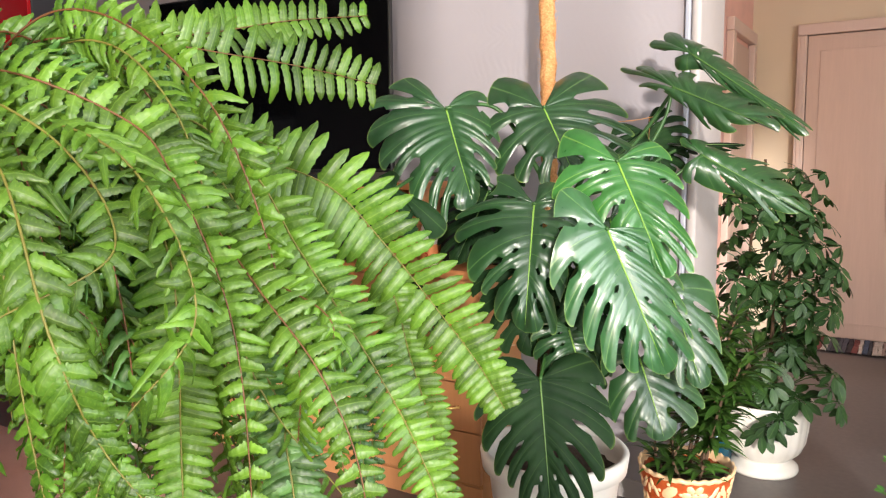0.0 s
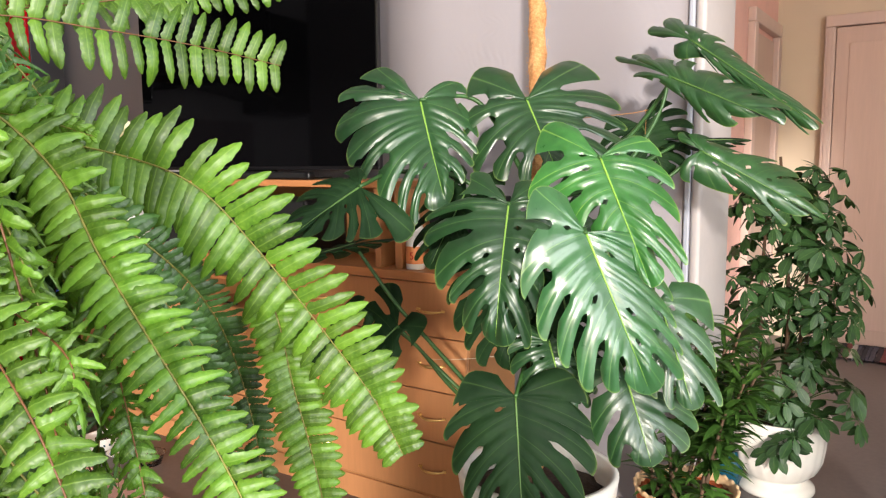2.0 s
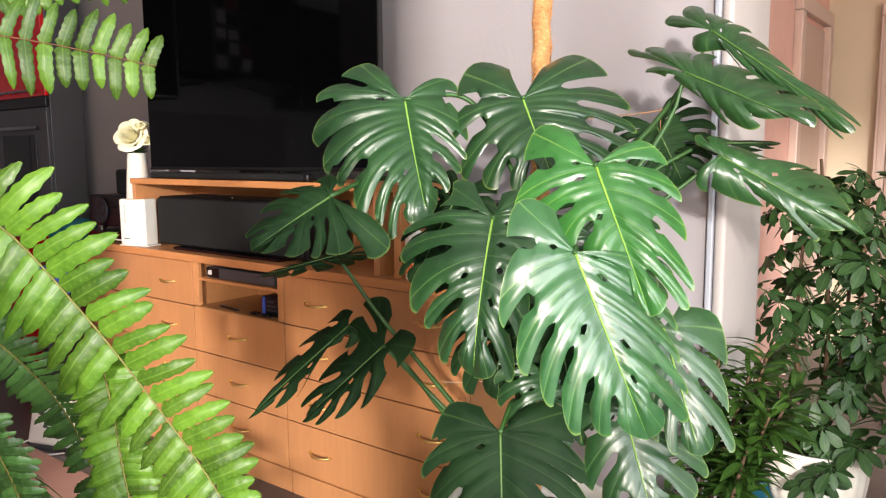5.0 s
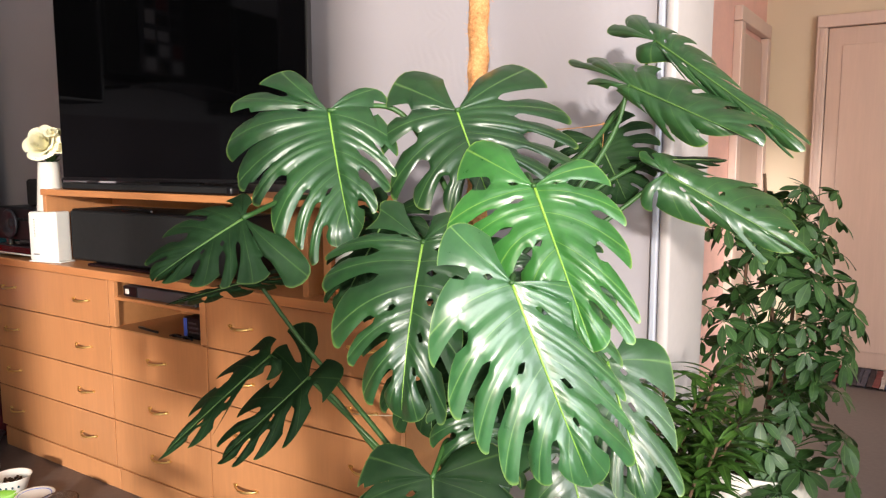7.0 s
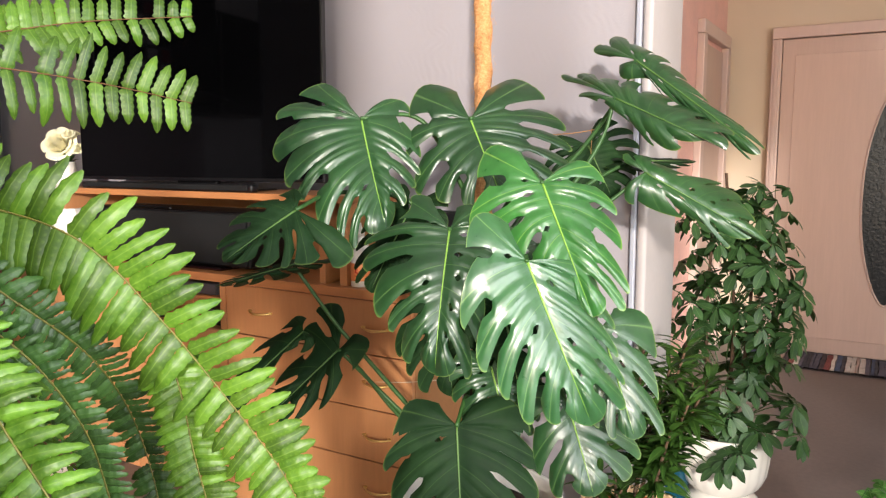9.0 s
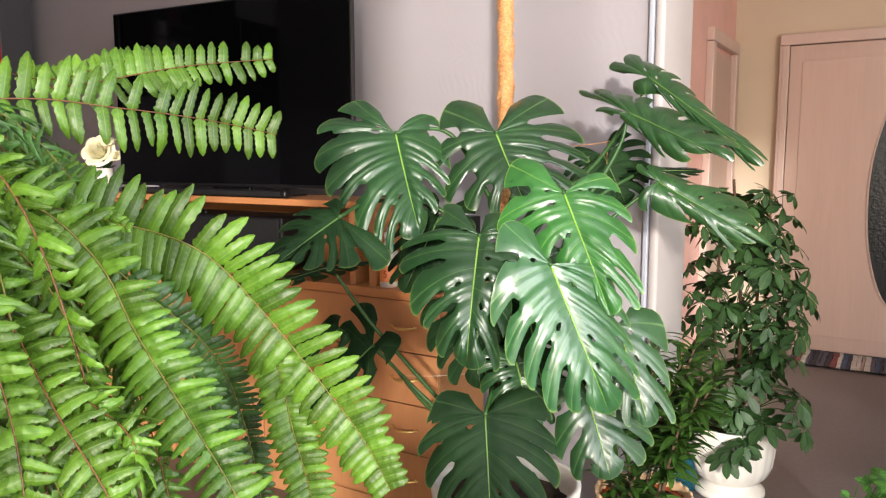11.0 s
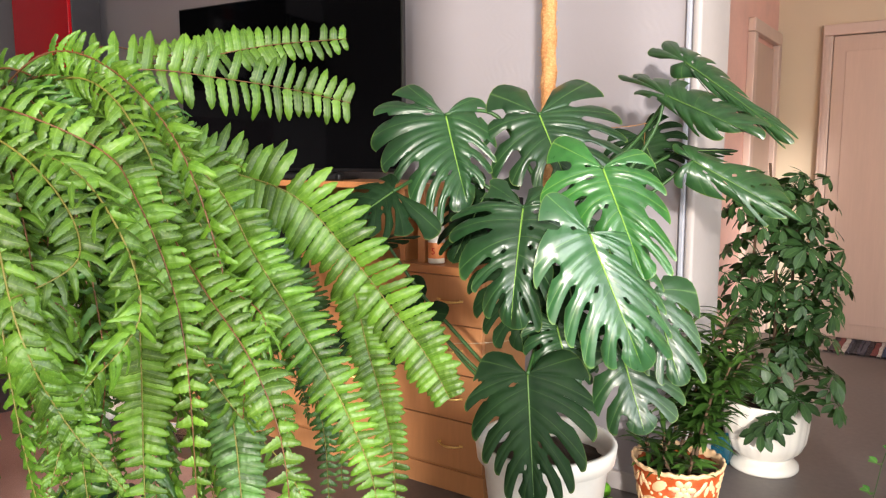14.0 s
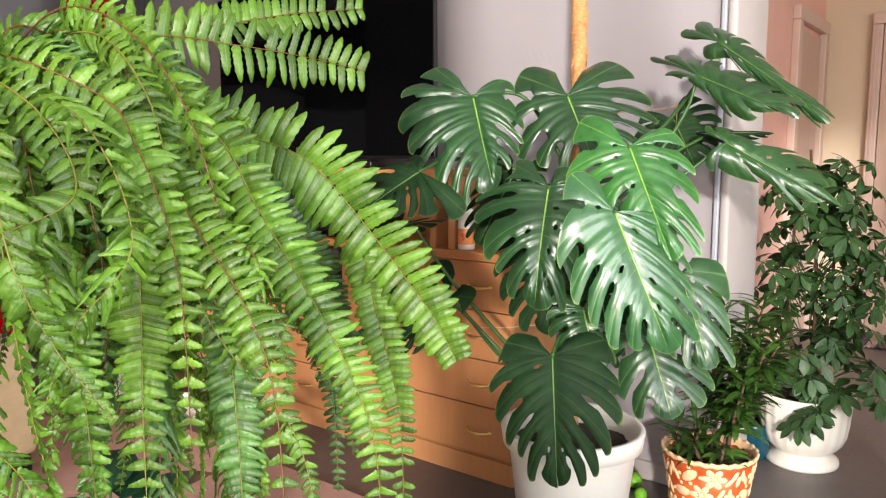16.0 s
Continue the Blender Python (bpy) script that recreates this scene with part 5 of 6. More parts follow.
KEY_FRONDS = [
    (((-0.518, 0.772, 1.225), (-0.503, 0.872, 1.325), (-0.469, 1.015, 1.35), (-0.419, 1.107, 1.343), (-0.375, 1.2, 1.332), (-0.326, 1.282, 1.314)), 0.106, 0.0185, True, 0.3),
    (((-0.528, 0.792, 1.245), (-0.498, 0.972, 1.34), (-0.467, 1.128, 1.38), (-0.434, 1.226, 1.405), (-0.376, 1.332, 1.422)), 0.078, 0.0185, True, 0.4),
    (((-0.548, 0.792, 1.245), (-0.528, 0.972, 1.375), (-0.555, 1.108, 1.384), (-0.575, 1.213, 1.415), (-0.565, 1.29, 1.44)), 0.052, 0.0185, True, 0.4),
    (((-0.498, 0.772, 1.185), (-0.440, 0.890, 1.222), (-0.376, 0.985, 1.222), (-0.320, 1.050, 1.208), (-0.255, 1.092, 1.177), (-0.205, 1.128, 1.110), (-0.152, 1.160, 1.030), (-0.108, 1.180, 0.965), (-0.072, 1.180, 0.915)), 0.120, 0.0148, False, 0.0),
    (((-0.448, 0.86, 1.2), (-0.37, 1.03, 1.19), (-0.29, 1.115, 1.15), (-0.235, 1.145, 1.095), (-0.205, 1.148, 1.04), (-0.183, 1.145, 0.975), (-0.158, 1.144, 0.907), (-0.133, 1.137, 0.833)), 0.064, 0.0118, False, 0.45),
    (((-0.468, 0.772, 1.265), (-0.398, 0.792, 1.325), (-0.326, 0.814, 1.303), (-0.272, 0.818, 1.263), (-0.211, 0.828, 1.217), (-0.15, 0.823, 1.16), (-0.093, 0.817, 1.109), (-0.038, 0.821, 1.05), (-0.005, 0.824, 0.975)), 0.062, 0.0125, True, 0.0),
    (((-0.448, 0.772, 1.225), (-0.330, 0.802, 1.250), (-0.232, 0.812, 1.200), (-0.168, 0.796, 1.130), (-0.154, 0.788, 1.048), (-0.156, 0.788, 0.999), (-0.150, 0.782, 0.930)), 0.068, 0.0132, False, 0.3),
    (((-0.448, 0.832, 1.205), (-0.350, 0.960, 1.215), (-0.275, 1.040, 1.130), (-0.272, 1.110, 1.060), (-0.283, 1.160, 0.975), (-0.266, 1.172, 0.869)), 0.054, 0.0105, False, 0.18),
    (((-0.448, 0.722, 1.225), (-0.338, 0.722, 1.225), (-0.26, 0.734, 1.137), (-0.23, 0.744, 1.047), (-0.207, 0.751, 0.977), (-0.192, 0.751, 0.875)), 0.056, 0.0125, False, 0.2),
    (((-0.448, 0.792, 1.205), (-0.248, 0.852, 1.165), (-0.132, 0.863, 1.018), (-0.112, 0.858, 0.968), (-0.096, 0.85, 0.919), (-0.089, 0.848, 0.845)), 0.056, 0.0125, False, 0.3),
    (((-0.448, 0.712, 1.205), (-0.348, 0.717, 1.275), (-0.256, 0.731, 1.275), (-0.183, 0.78, 1.236), (-0.147, 0.788, 1.192), (-0.11, 0.793, 1.121), (-0.086, 0.789, 1.045)), 0.056, 0.0125, True, 0.1),
    (((-0.468, 0.812, 1.225), (-0.358, 0.862, 1.275), (-0.26, 0.899, 1.247), (-0.209, 0.93, 1.194), (-0.169, 0.938, 1.13), (-0.129, 0.947, 1.073), (-0.092, 0.965, 1.004), (-0.06, 0.979, 0.935), (-0.036, 0.986, 0.86)), 0.07, 0.0130, False, 0.0),
    (((-0.448, 0.802, 1.205), (-0.330, 0.930, 1.195), (-0.245, 1.010, 1.110), (-0.228, 1.060, 1.030), (-0.236, 1.090, 0.950), (-0.222, 1.100, 0.850)), 0.044, 0.0112, False, 0.3),
    (((-0.518, 0.772, 1.205), (-0.50, 0.87, 1.27), (-0.475, 0.98, 1.285), (-0.455, 1.05, 1.27), (-0.43, 1.10, 1.235)), 0.07, 0.0125, True, 0.2),
    (((-0.508, 0.772, 1.195), (-0.48, 0.87, 1.25), (-0.43, 0.96, 1.27), (-0.395, 1.02, 1.255), (-0.365, 1.065, 1.215)), 0.07, 0.0125, False, 0.2),
]
for i, (pts, w, gap, brown, st) in enumerate(KEY_FRONDS):
    if 3 < i < 13:
        a, b = Vector(pts[-2]), Vector(pts[-1])
        pts = tuple(pts) + (tuple(b + Vector(((b - a).x * 0.3, (b - a).y * 0.3, -0.13))),)
    face = (0.5, -0.8, 0.1) if i < 3 else (0.35, -0.85, 0.25) if i == 3 else None
    fern_frond(fern, pts, w, 100 + i, i in (7, 9, 12), max(0.06, st), 0.5 if i < 3 else 0.72, brown, face, gap * (0.7 if i < 3 else 0.97 if i == 3 else 0.88), gap, (0.3, 0.3, 0.3, 0.22, 0.35, 0.6, 0.35, 0.5, 0.6, 0.7, 0.7, 0.45, 0.6, 0.5, 0.5)[i], 0.0, 0.5 if i < 3 else 0.6, i < 5 or i == 7)


def over_aisle(points):
    """True where a frond would hang high over the free side of the plant."""
    return any(p.z > 1.08 and p.y > 0.731 + 0.422 * (0.394 - p.x) for p in points)


rnd = random.Random(8)
for i in range(104):
    front = i < 66 or i >= 94
    az = radians(rnd.uniform(6, 46)) if i >= 94 else radians(rnd.uniform(-18, 62)) if front else radians(rnd.uniform(70, 310))
    out = Vector((math.cos(az), math.sin(az), 0))
    reach = rnd.uniform(0.2, 0.42) if i >= 94 else rnd.uniform(0.14, 0.40) * (1.0 if front else 0.9)
    rise = rnd.uniform(0.03, 0.15) * (0.6 + reach)
    fall = rnd.uniform(0.36, 0.6) if i >= 94 else rnd.choice((rnd.uniform(0.1, 0.26), rnd.uniform(0.2, 0.44)))
    c = FERN + out * 0.05 + Vector((0, 0, 0.03))
    wob = [Vector((rnd.uniform(-0.045, 0.045), rnd.uniform(-0.045, 0.045), 0)) for k in range(3)]
    pts = [c, c + out * reach * 0.45 + Vector((0, 0, rise)), c + out * reach * 0.8 + wob[0] + Vector((0, 0, rise * 0.45)),
           c + out * reach * 0.97 + wob[0] * 1.3 + Vector((0, 0, -fall * 0.38)),
           c + out * reach * 1.02 + wob[1] + Vector((0, 0, -fall * 0.72)),
           c + out * reach * 1.02 + wob[1] * 1.4 + wob[2] * 0.5 + Vector((0, 0, -fall))]
    turn = Vector((0.5 + rnd.uniform(-0.7, 0.6), -0.65 + rnd.uniform(-0.4, 0.7), 0.25 + rnd.uniform(-0.35, 0.35)))
    if over_aisle(pts):
        continue
    fern_frond(fern, pts, rnd.uniform(0.036, 0.058), 200 + i, rnd.random() < 0.2, 0.2, 0.9, rnd.random() < 0.4, turn, rnd.uniform(0.0078, 0.0098), rnd.uniform(0.0104, 0.0128), rnd.choice((0.7, 1.0, 1.4, 2.4, 3.0)), rnd.choice((0.0, 0.0, 0.35, 0.7)))

# loose fronds that hang down before the pot
for i in range(9):
    az = radians(rnd.uniform(-75, -12))
    out = Vector((math.cos(az), math.sin(az), 0))
    reach = rnd.uniform(0.17, 0.27)
    fall = rnd.uniform(0.3, 0.6)
    c = FERN + out * 0.05 + Vector((0, 0, 0.03))
    bend = Vector((rnd.uniform(-0.05, 0.05), rnd.uniform(-0.05, 0.05), 0))
    pts = [c, c + out * reach * 0.5 + Vector((0, 0, 0.07)), c + out * reach * 0.9 + Vector((0, 0, 0.02)), c + out * reach + bend + Vector((0, 0, -fall * 0.5)), c + out * reach + bend * 1.6 + Vector((0, 0, -fall))]
    turn = Vector((0.5 + rnd.uniform(-0.7, 0.6), -0.65 + rnd.uniform(-0.4, 0.7), 0.25))
    fern_frond(fern, pts, rnd.uniform(0.036, 0.058), 400 + i, rnd.random() < 0.2, 0.2, 0.9, False, turn, rnd.uniform(0.0078, 0.0098), rnd.uniform(0.0104, 0.0128), rnd.choice((1.0, 2.0, 3.0)), rnd.choice((0.0, 0.4)))

# short young fronds that fill the crown
for i in range(40):
    az = radians(rnd.uniform(-25, 85))
    out = Vector((math.cos(az), math.sin(az), 0))
    reach = rnd.uniform(0.10, 0.30)
    rise = rnd.uniform(0.03, 0.13)
    drop = rnd.uniform(-0.04, 0.16)
    c = FERN + out * 0.06 + Vector((0, 0, 0.03))
    bend = Vector((rnd.uniform(-0.05, 0.05), rnd.uniform(-0.05, 0.05), 0))
    pts = [c, c + out * reach * 0.5 + Vector((0, 0, rise)), c + out * reach * 0.85 + bend + Vector((0, 0, rise * 0.7 - drop * 0.5)), c + out * reach + bend * 1.7 + Vector((0, 0, rise * 0.2 - drop))]
    turn = Vector((0.5 + rnd.uniform(-0.7, 0.6), -0.65 + rnd.uniform(-0.4, 0.7), 0.25 + rnd.uniform(-0.35, 0.35)))
    if over_aisle(pts):
        continue
    fern_frond(fern, pts, rnd.uniform(0.034, 0.056), 600 + i, rnd.random() < 0.35, 0.3, 0.9, rnd.random() < 0.3, turn, rnd.uniform(0.0076, 0.0096), rnd.uniform(0.0100, 0.0120), rnd.choice((1.2, 1.8, 2.6)), rnd.choice((0.0, 0.3)))


def fern_stand():
    s = thing("plant_stand", "tall dark metal stand under the fern pot", "plant stand", (FERN.x - 0.08, FERN.y - 0.13, 0))
    part("plate", lathe(bmesh.new(), [(0.15, 0.84), (0.155, 0.845), (0.155, 0.86), (0.15, 0.865)], 32), M_BLACK, s, "", True)
    for k in range(3):
        a = 2.1 * k + 0.5
        part("leg", tubed([Vector((0.05 * math.cos(a), 0.05 * math.sin(a), 0.842)), Vector((0.06 * math.cos(a), 0.06 * math.sin(a), 0.4)), Vector((0.17 * math.cos(a), 0.17 * math.sin(a), 0.008))], 0.009, 0.009, 14), M_BLACK, s, "", True)
    p = thing("fern_pot", "brown plastic pot that holds the fern", "plant pot", (FERN.x - 0.08, FERN.y - 0.13, 0.866))
    part("shell", lathe(bmesh.new(), [(0.10, 0.0), (0.145, 0.25), (0.155, 0.255), (0.155, 0.285), (0.148, 0.287), (0.14, 0.27), (0.0, 0.262)], 40), speckled("brown_plastic", lin(92, 58, 40), 0.45, scale=50, amount=0.1), p, "", True)
    part("soil", lathe(bmesh.new(), [(0.139, 0.272), (0.06, 0.283), (0.0, 0.286)], 24), M_SOIL, p, "", True)


fern_stand()


# ---- schefflera in the white urn ----
def urn():
    u = thing("urn_pot", "white fluted ceramic urn on a round foot", "plant pot", (-0.113, 3.475, 0))
    prof = [(0.128, 0.0), (0.132, 0.008), (0.130, 0.022), (0.116, 0.034), (0.098, 0.044), (0.096, 0.05), (0.110, 0.060), (0.136, 0.086), (0.152, 0.125), (0.159, 0.175), (0.163, 0.225), (0.169, 0.262), (0.175, 0.276), (0.175, 0.282), (0.168, 0.284), (0.160, 0.265), (0.153, 0.24), (0.0, 0.232)]
    part("shell", lathe(bmesh.new(), prof, 96, (0, 0, 0), 0.03, 22, 0.065, 0.26), M_WHITE_GLAZE, u, "", True)
    bm = lathe(bmesh.new(), [(0.153, 0.244), (0.08, 0.258), (0.0, 0.26)], 24)
    part("soil", bm, M_SOIL, u, "", True)
    return u


urn()


def umbrella_leaf(bm, hub, out, size, rnd, count=8):
    """A hand of oval leaflets round the end of a stalk."""
    up = Vector((0, 0, 1))
    ax = (up * rnd.uniform(0.45, 0.9) + out * rnd.uniform(0.4, 0.8)).normalized()
    x = ax.cross(up if abs(ax.z) < 0.95 else Vector((1, 0, 0))).normalized()
    y = ax.cross(x)
    hang = rnd.uniform(0.05, 0.5)
    for k in range(count):
        a = 2 * math.pi * (k + rnd.uniform(-0.2, 0.2)) / count
        d = (x * math.cos(a) + y * math.sin(a) - ax * (hang + rnd.uniform(-0.1, 0.15)) - up * 0.15).normalized()
        ln = size * rnd.uniform(0.7, 1.12)
        p0 = hub + d * ln * 0.18
        bm_stalk = [hub, p0]
        tube(bm, bm_stalk, 0.0011, 0.0009, 4, False)
        leaf_blade(bm, p0, p0 + d * ln, (ax + Vector((rnd.uniform(-.3, .3), rnd.uniform(-.3, .3), 0))).normalized(), ln * 0.44, 6, rnd.uniform(0.05, 0.25), 0.15, 1.25)


def schefflera():
    s = thing("schefflera", "bushy dark green umbrella plant in a white urn", "house plant", (-0.113, 3.475, 0.252))
    rnd = random.Random(31)
    trunks = [((0.0, 0.0, 0.0), (0.02, -0.01, 0.4), (-0.03, 0.0, 0.95)), ((0.02, 0.02, 0.0), (0.06, 0.0, 0.3), (0.08, -0.02, 0.7)), ((-0.02, 0.01, 0.0), (-0.07, -0.02, 0.35), (-0.06, -0.03, 0.8))]
    for tpts in trunks:
        part("trunk", tubed([Vector(p) for p in tpts], 0.009, 0.005, 18), M_STEM, s, "", True)
    for i in range(165):
        z = rnd.uniform(0.10, 0.9) ** 0.9
        prof = 0.225 * (1 - abs(z - 0.5) * 0.7) + 0.02
        az = rnd.uniform(0, 6.283)
        r = prof * rnd.uniform(0.25, 1.0) ** 0.6
        hub = Vector((r * math.cos(az) + 0.04 * (1 - z), r * math.sin(az), z))
        if i < 4:
            # a low shoot that hangs past the rim
            hub = Vector((0.235 + 0.05 * rnd.random(), -0.08 - 0.06 * rnd.random(), 0.05 + 0.13 * i / 3))
            az = -0.5
        elif i < 9:
            # a side branch half way up
            hub = Vector((0.10 + 0.035 * (i - 4), -0.06 - 0.03 * rnd.random(), 0.60 + 0.05 * rnd.random() - 0.012 * (i - 4)))
            az = -0.4
        elif i < 12:
            # shoots over the front of the urn
            hub = Vector((0.025 + 0.03 * (i - 9), -0.205, -0.035 + 0.03 * (i - 9)))
            az = -1.4
        elif i < 17:
            # low leaves just over the soil
            hub = Vector((0.02 + 0.03 * (i - 12), -0.13 + 0.02 * rnd.random(), 0.06 + 0.05 * rnd.random()))
            az = -1.2
        out = Vector((math.cos(az), math.sin(az), 0))
        bm = bmesh.new()
        umbrella_leaf(bm, hub, out, rnd.uniform(0.052, 0.084), rnd, rnd.choice((6, 7, 7, 8)))
        lf = part("leaf", bm, M_SCHEFF, s, "")
        z0 = max(0.02, hub.z - rnd.uniform(0.05, 0.16))
        root = Vector((0.03 * math.cos(az), 0.03 * math.sin(az), z0))
        part("stalk", tubed([root, root.lerp(hub, 0.55) + Vector((0, 0, 0.02)), hub], 0.0022, 0.0016, 6, 5), M_PETIOLE, lf)
    return s


schefflera()


# ---- narrow-leaved plant in the orange relief pot ----
def orange_pot():
    p = thing("relief_pot", "orange glazed pot with cream flower relief", "plant pot", (-0.218, 2.69, 0))
    prof = [(0.1, 0.0), (0.105, 0.006), (0.112, 0.08), (0.124, 0.18), (0.1395, 0.266)]
    part("shell", lathe(bmesh.new(), prof + [(0.126, 0.25), (0.0, 0.235)], 64), M_ORANGE_POT, p, "", True)
    # scalloped cream rim
    bm = bmesh.new()
    rings = []
    seg = 156
    for r, z in ((0.1385, 0.264), (0.1435, 0.270), (0.1445, 0.276), (0.140, 0.281), (0.133, 0.275), (0.128, 0.255)):
        rings.append([bm.verts.new((r * (1 + 0.008 * math.cos(26 * a)) * math.cos(a), r * (1 + 0.008 * math.cos(26 * a)) * math.sin(a), z + (0.0025 * math.cos(26 * a) if z > 0.25 else 0))) for a in [2 * math.pi * i / seg for i in range(seg)]])
    for a, b in zip(rings, rings[1:]):
        for i in range(seg):
            j = (i + 1) % seg
            bm.faces.new((a[i], a[j], b[j], b[i]))
    part("rim", bm, M_CREAM_RELIEF, p, "scalloped cream rim", True)
    # raised flowers and leaves
    rnd = random.Random(6)

    def on_pot(a, z, lift=0.003):
        r = np.interp(z, [q[1] for q in prof], [q[0] for q in prof]) + lift
        return Vector((r * math.cos(a), r * math.sin(a), z))

    def blob(bm, a, z, da, dz, turn):
        ring, mid = [], bm.verts.new(on_pot(a, z, 0.0036))
        for k in range(10):
            t = 2 * math.pi * k / 10
            u, w = math.cos(t) * da, math.sin(t) * dz
            ring.append(bm.verts.new(on_pot(a + (u * math.cos(turn) - w * math.sin(turn)) / 0.12, z + u * math.sin(turn) + w * math.cos(turn), -0.0005)))
        inner = [bm.verts.new(mid.co.lerp(v.co, 0.7) + (mid.co - Vector((0, 0, mid.co.z))).normalized() * 0.0018) for v in ring]
        for k in range(10):
            j = (k + 1) % 10
            bm.faces.new((ring[k], ring[j], inner[j], inner[k]))
            bm.faces.new((inner[k], inner[j], mid))

    n = 11
    for i in range(n):
        a0 = 2 * math.pi * i / n
        for z0, kind in ((0.228, i % 3), (0.17, (i + 1) % 3), (0.11, (i + 2) % 3), (0.048, i % 3)):
            bm = bmesh.new()
            a = a0 + (0.35 if z0 in (0.17, 0.048) else 0) + rnd.uniform(-0.05, 0.05)
            if kind == 0:
                for k in range(6):
                    t = k * math.pi / 3
                    blob(bm, a + 0.0215 * math.cos(t) / 0.12, z0 + 0.0215 * math.sin(t), 0.0145, 0.0105, t)
                blob(bm, a, z0, 0.009, 0.009, 0)
                part("flower", bm, M_CREAM_RELIEF, p, "cream relief flower", True)
            elif kind == 1:
                for k in range(5):
                    blob(bm, a + (k - 2) * 0.013 / 0.12, z0 + 0.018 * ((k % 2) - 0.5), 0.02, 0.0075, 0.8 + 0.3 * k)
                part("sprig", bm, M_CREAM_RELIEF, p, "cream relief sprig", True)
            else:
                blob(bm, a, z0, 0.03, 0.016, rnd.uniform(-0.8, 0.8))
                for k in range(4):
                    blob(bm, a + 0.03 * math.cos(k * 1.6) / 0.12, z0 + 0.026 * math.sin(k * 1.6), 0.006, 0.006, 0)
                part("leaf_relief", bm, M_CREAM_RELIEF, p, "cream relief leaf", True)
    part("soil", lathe(bmesh.new(), [(0.127, 0.247), (0.06, 0.258), (0.0, 0.26)], 24), M_SOIL, p, "", True)
    return p


orange_pot()


def narrow_bush(name, label, at, stems, rnd, size, group=""):
    """Upright stems set with whorls of narrow leaves."""
    s = thing(name, label, "house plant", at, group)
    for base, top, z_from in stems:
        base, top = Vector(base), Vector(top)
        mid = base.lerp(top, 0.5) + Vector((rnd.uniform(-0.02, 0.02), rnd.uniform(-0.02, 0.02), 0))
        path = smooth_path([base, mid, top], 20)
        st = part("stem", tube(bmesh.new(), path, 0.0065, 0.0035, 7), M_STEM, s, "", True)
        k = int((top - base).length / 0.015)
        bm = bmesh.new()
        for i in range(k):
            u = z_from + (1 - z_from) * i / max(1, k - 1)
            p = path[min(20, int(u * 20))]
            for w in range(3):
                a = i * 2.4 + w * 2.09 + rnd.uniform(-0.3, 0.3)
                d = Vector((math.cos(a), math.sin(a), rnd.uniform(-0.1, 0.6) + 0.5 * max(0, u - 0.85) / 0.15)).normalized()
                ln = size * rnd.uniform(0.75, 1.15)
                leaf_blade(bm, p, p + d * ln, Vector((rnd.uniform(-.4, .4), rnd.uniform(-.4, .4), 1)).normalized(), ln * rnd.uniform(0.14, 0.24), 6, rnd.uniform(0.15, 0.7), 0.3)
        part("foliage", bm, M_DRACAENA, st, "narrow glossy leaves")
    return s


narrow_bush("dracaena", "bushy narrow-leaved dark green plant in an orange pot", (-0.218, 2.69, 0.25),
            [((0.0, 0.0, 0), (0.08, 0.06, 0.42), 0.3), ((0.03, -0.02, 0), (0.15, 0.0, 0.36), 0.3), ((-0.03, 0.02, 0), (0.0, 0.08, 0.46), 0.3),
             ((0.03, 0.03, 0), (0.18, 0.08, 0.40), 0.4), ((0.0, 0.05, 0), (0.11, 0.12, 0.48), 0.35), ((0.05, 0.0, 0), (0.12, -0.06, 0.3), 0.35),
             ((-0.06, -0.04, 0), (-0.08, -0.06, 0.1), 0.1), ((0.05, -0.06, 0), (0.07, -0.08, 0.1), 0.1), ((0.0, -0.07, 0), (0.0, -0.09, 0.11), 0.1), ((-0.03, -0.06, 0), (-0.03, -0.05, 0.12), 0.1)], random.Random(51), 0.1)


def small_teal_pot():
    p = thing("small_pot", "small teal glazed pot between the larger ones", "plant pot", (-0.285, 3.42, 0))
    part("shell", lathe(bmesh.new(), [(0.06, 0.0), (0.065, 0.004), (0.075, 0.13), (0.077, 0.14), (0.07, 0.142), (0.067, 0.125), (0.0, 0.12)], 36), M_TEALPOT, p, "", True)
    part("soil", lathe(bmesh.new(), [(0.067, 0.124), (0.0, 0.13)], 20), M_SOIL, p, "", True)
    narrow_bush("bush_plant", "leafy green plant in a small teal pot", (-0.285, 3.42, 0.122),
                [((0, 0, 0), (-0.03, -0.04, 0.42), 0.25), ((0.02, 0.02, 0), (0.07, 0.0, 0.34), 0.25), ((-0.02, 0, 0), (-0.08, 0.02, 0.38), 0.25)], random.Random(77), 0.09)


small_teal_pot()


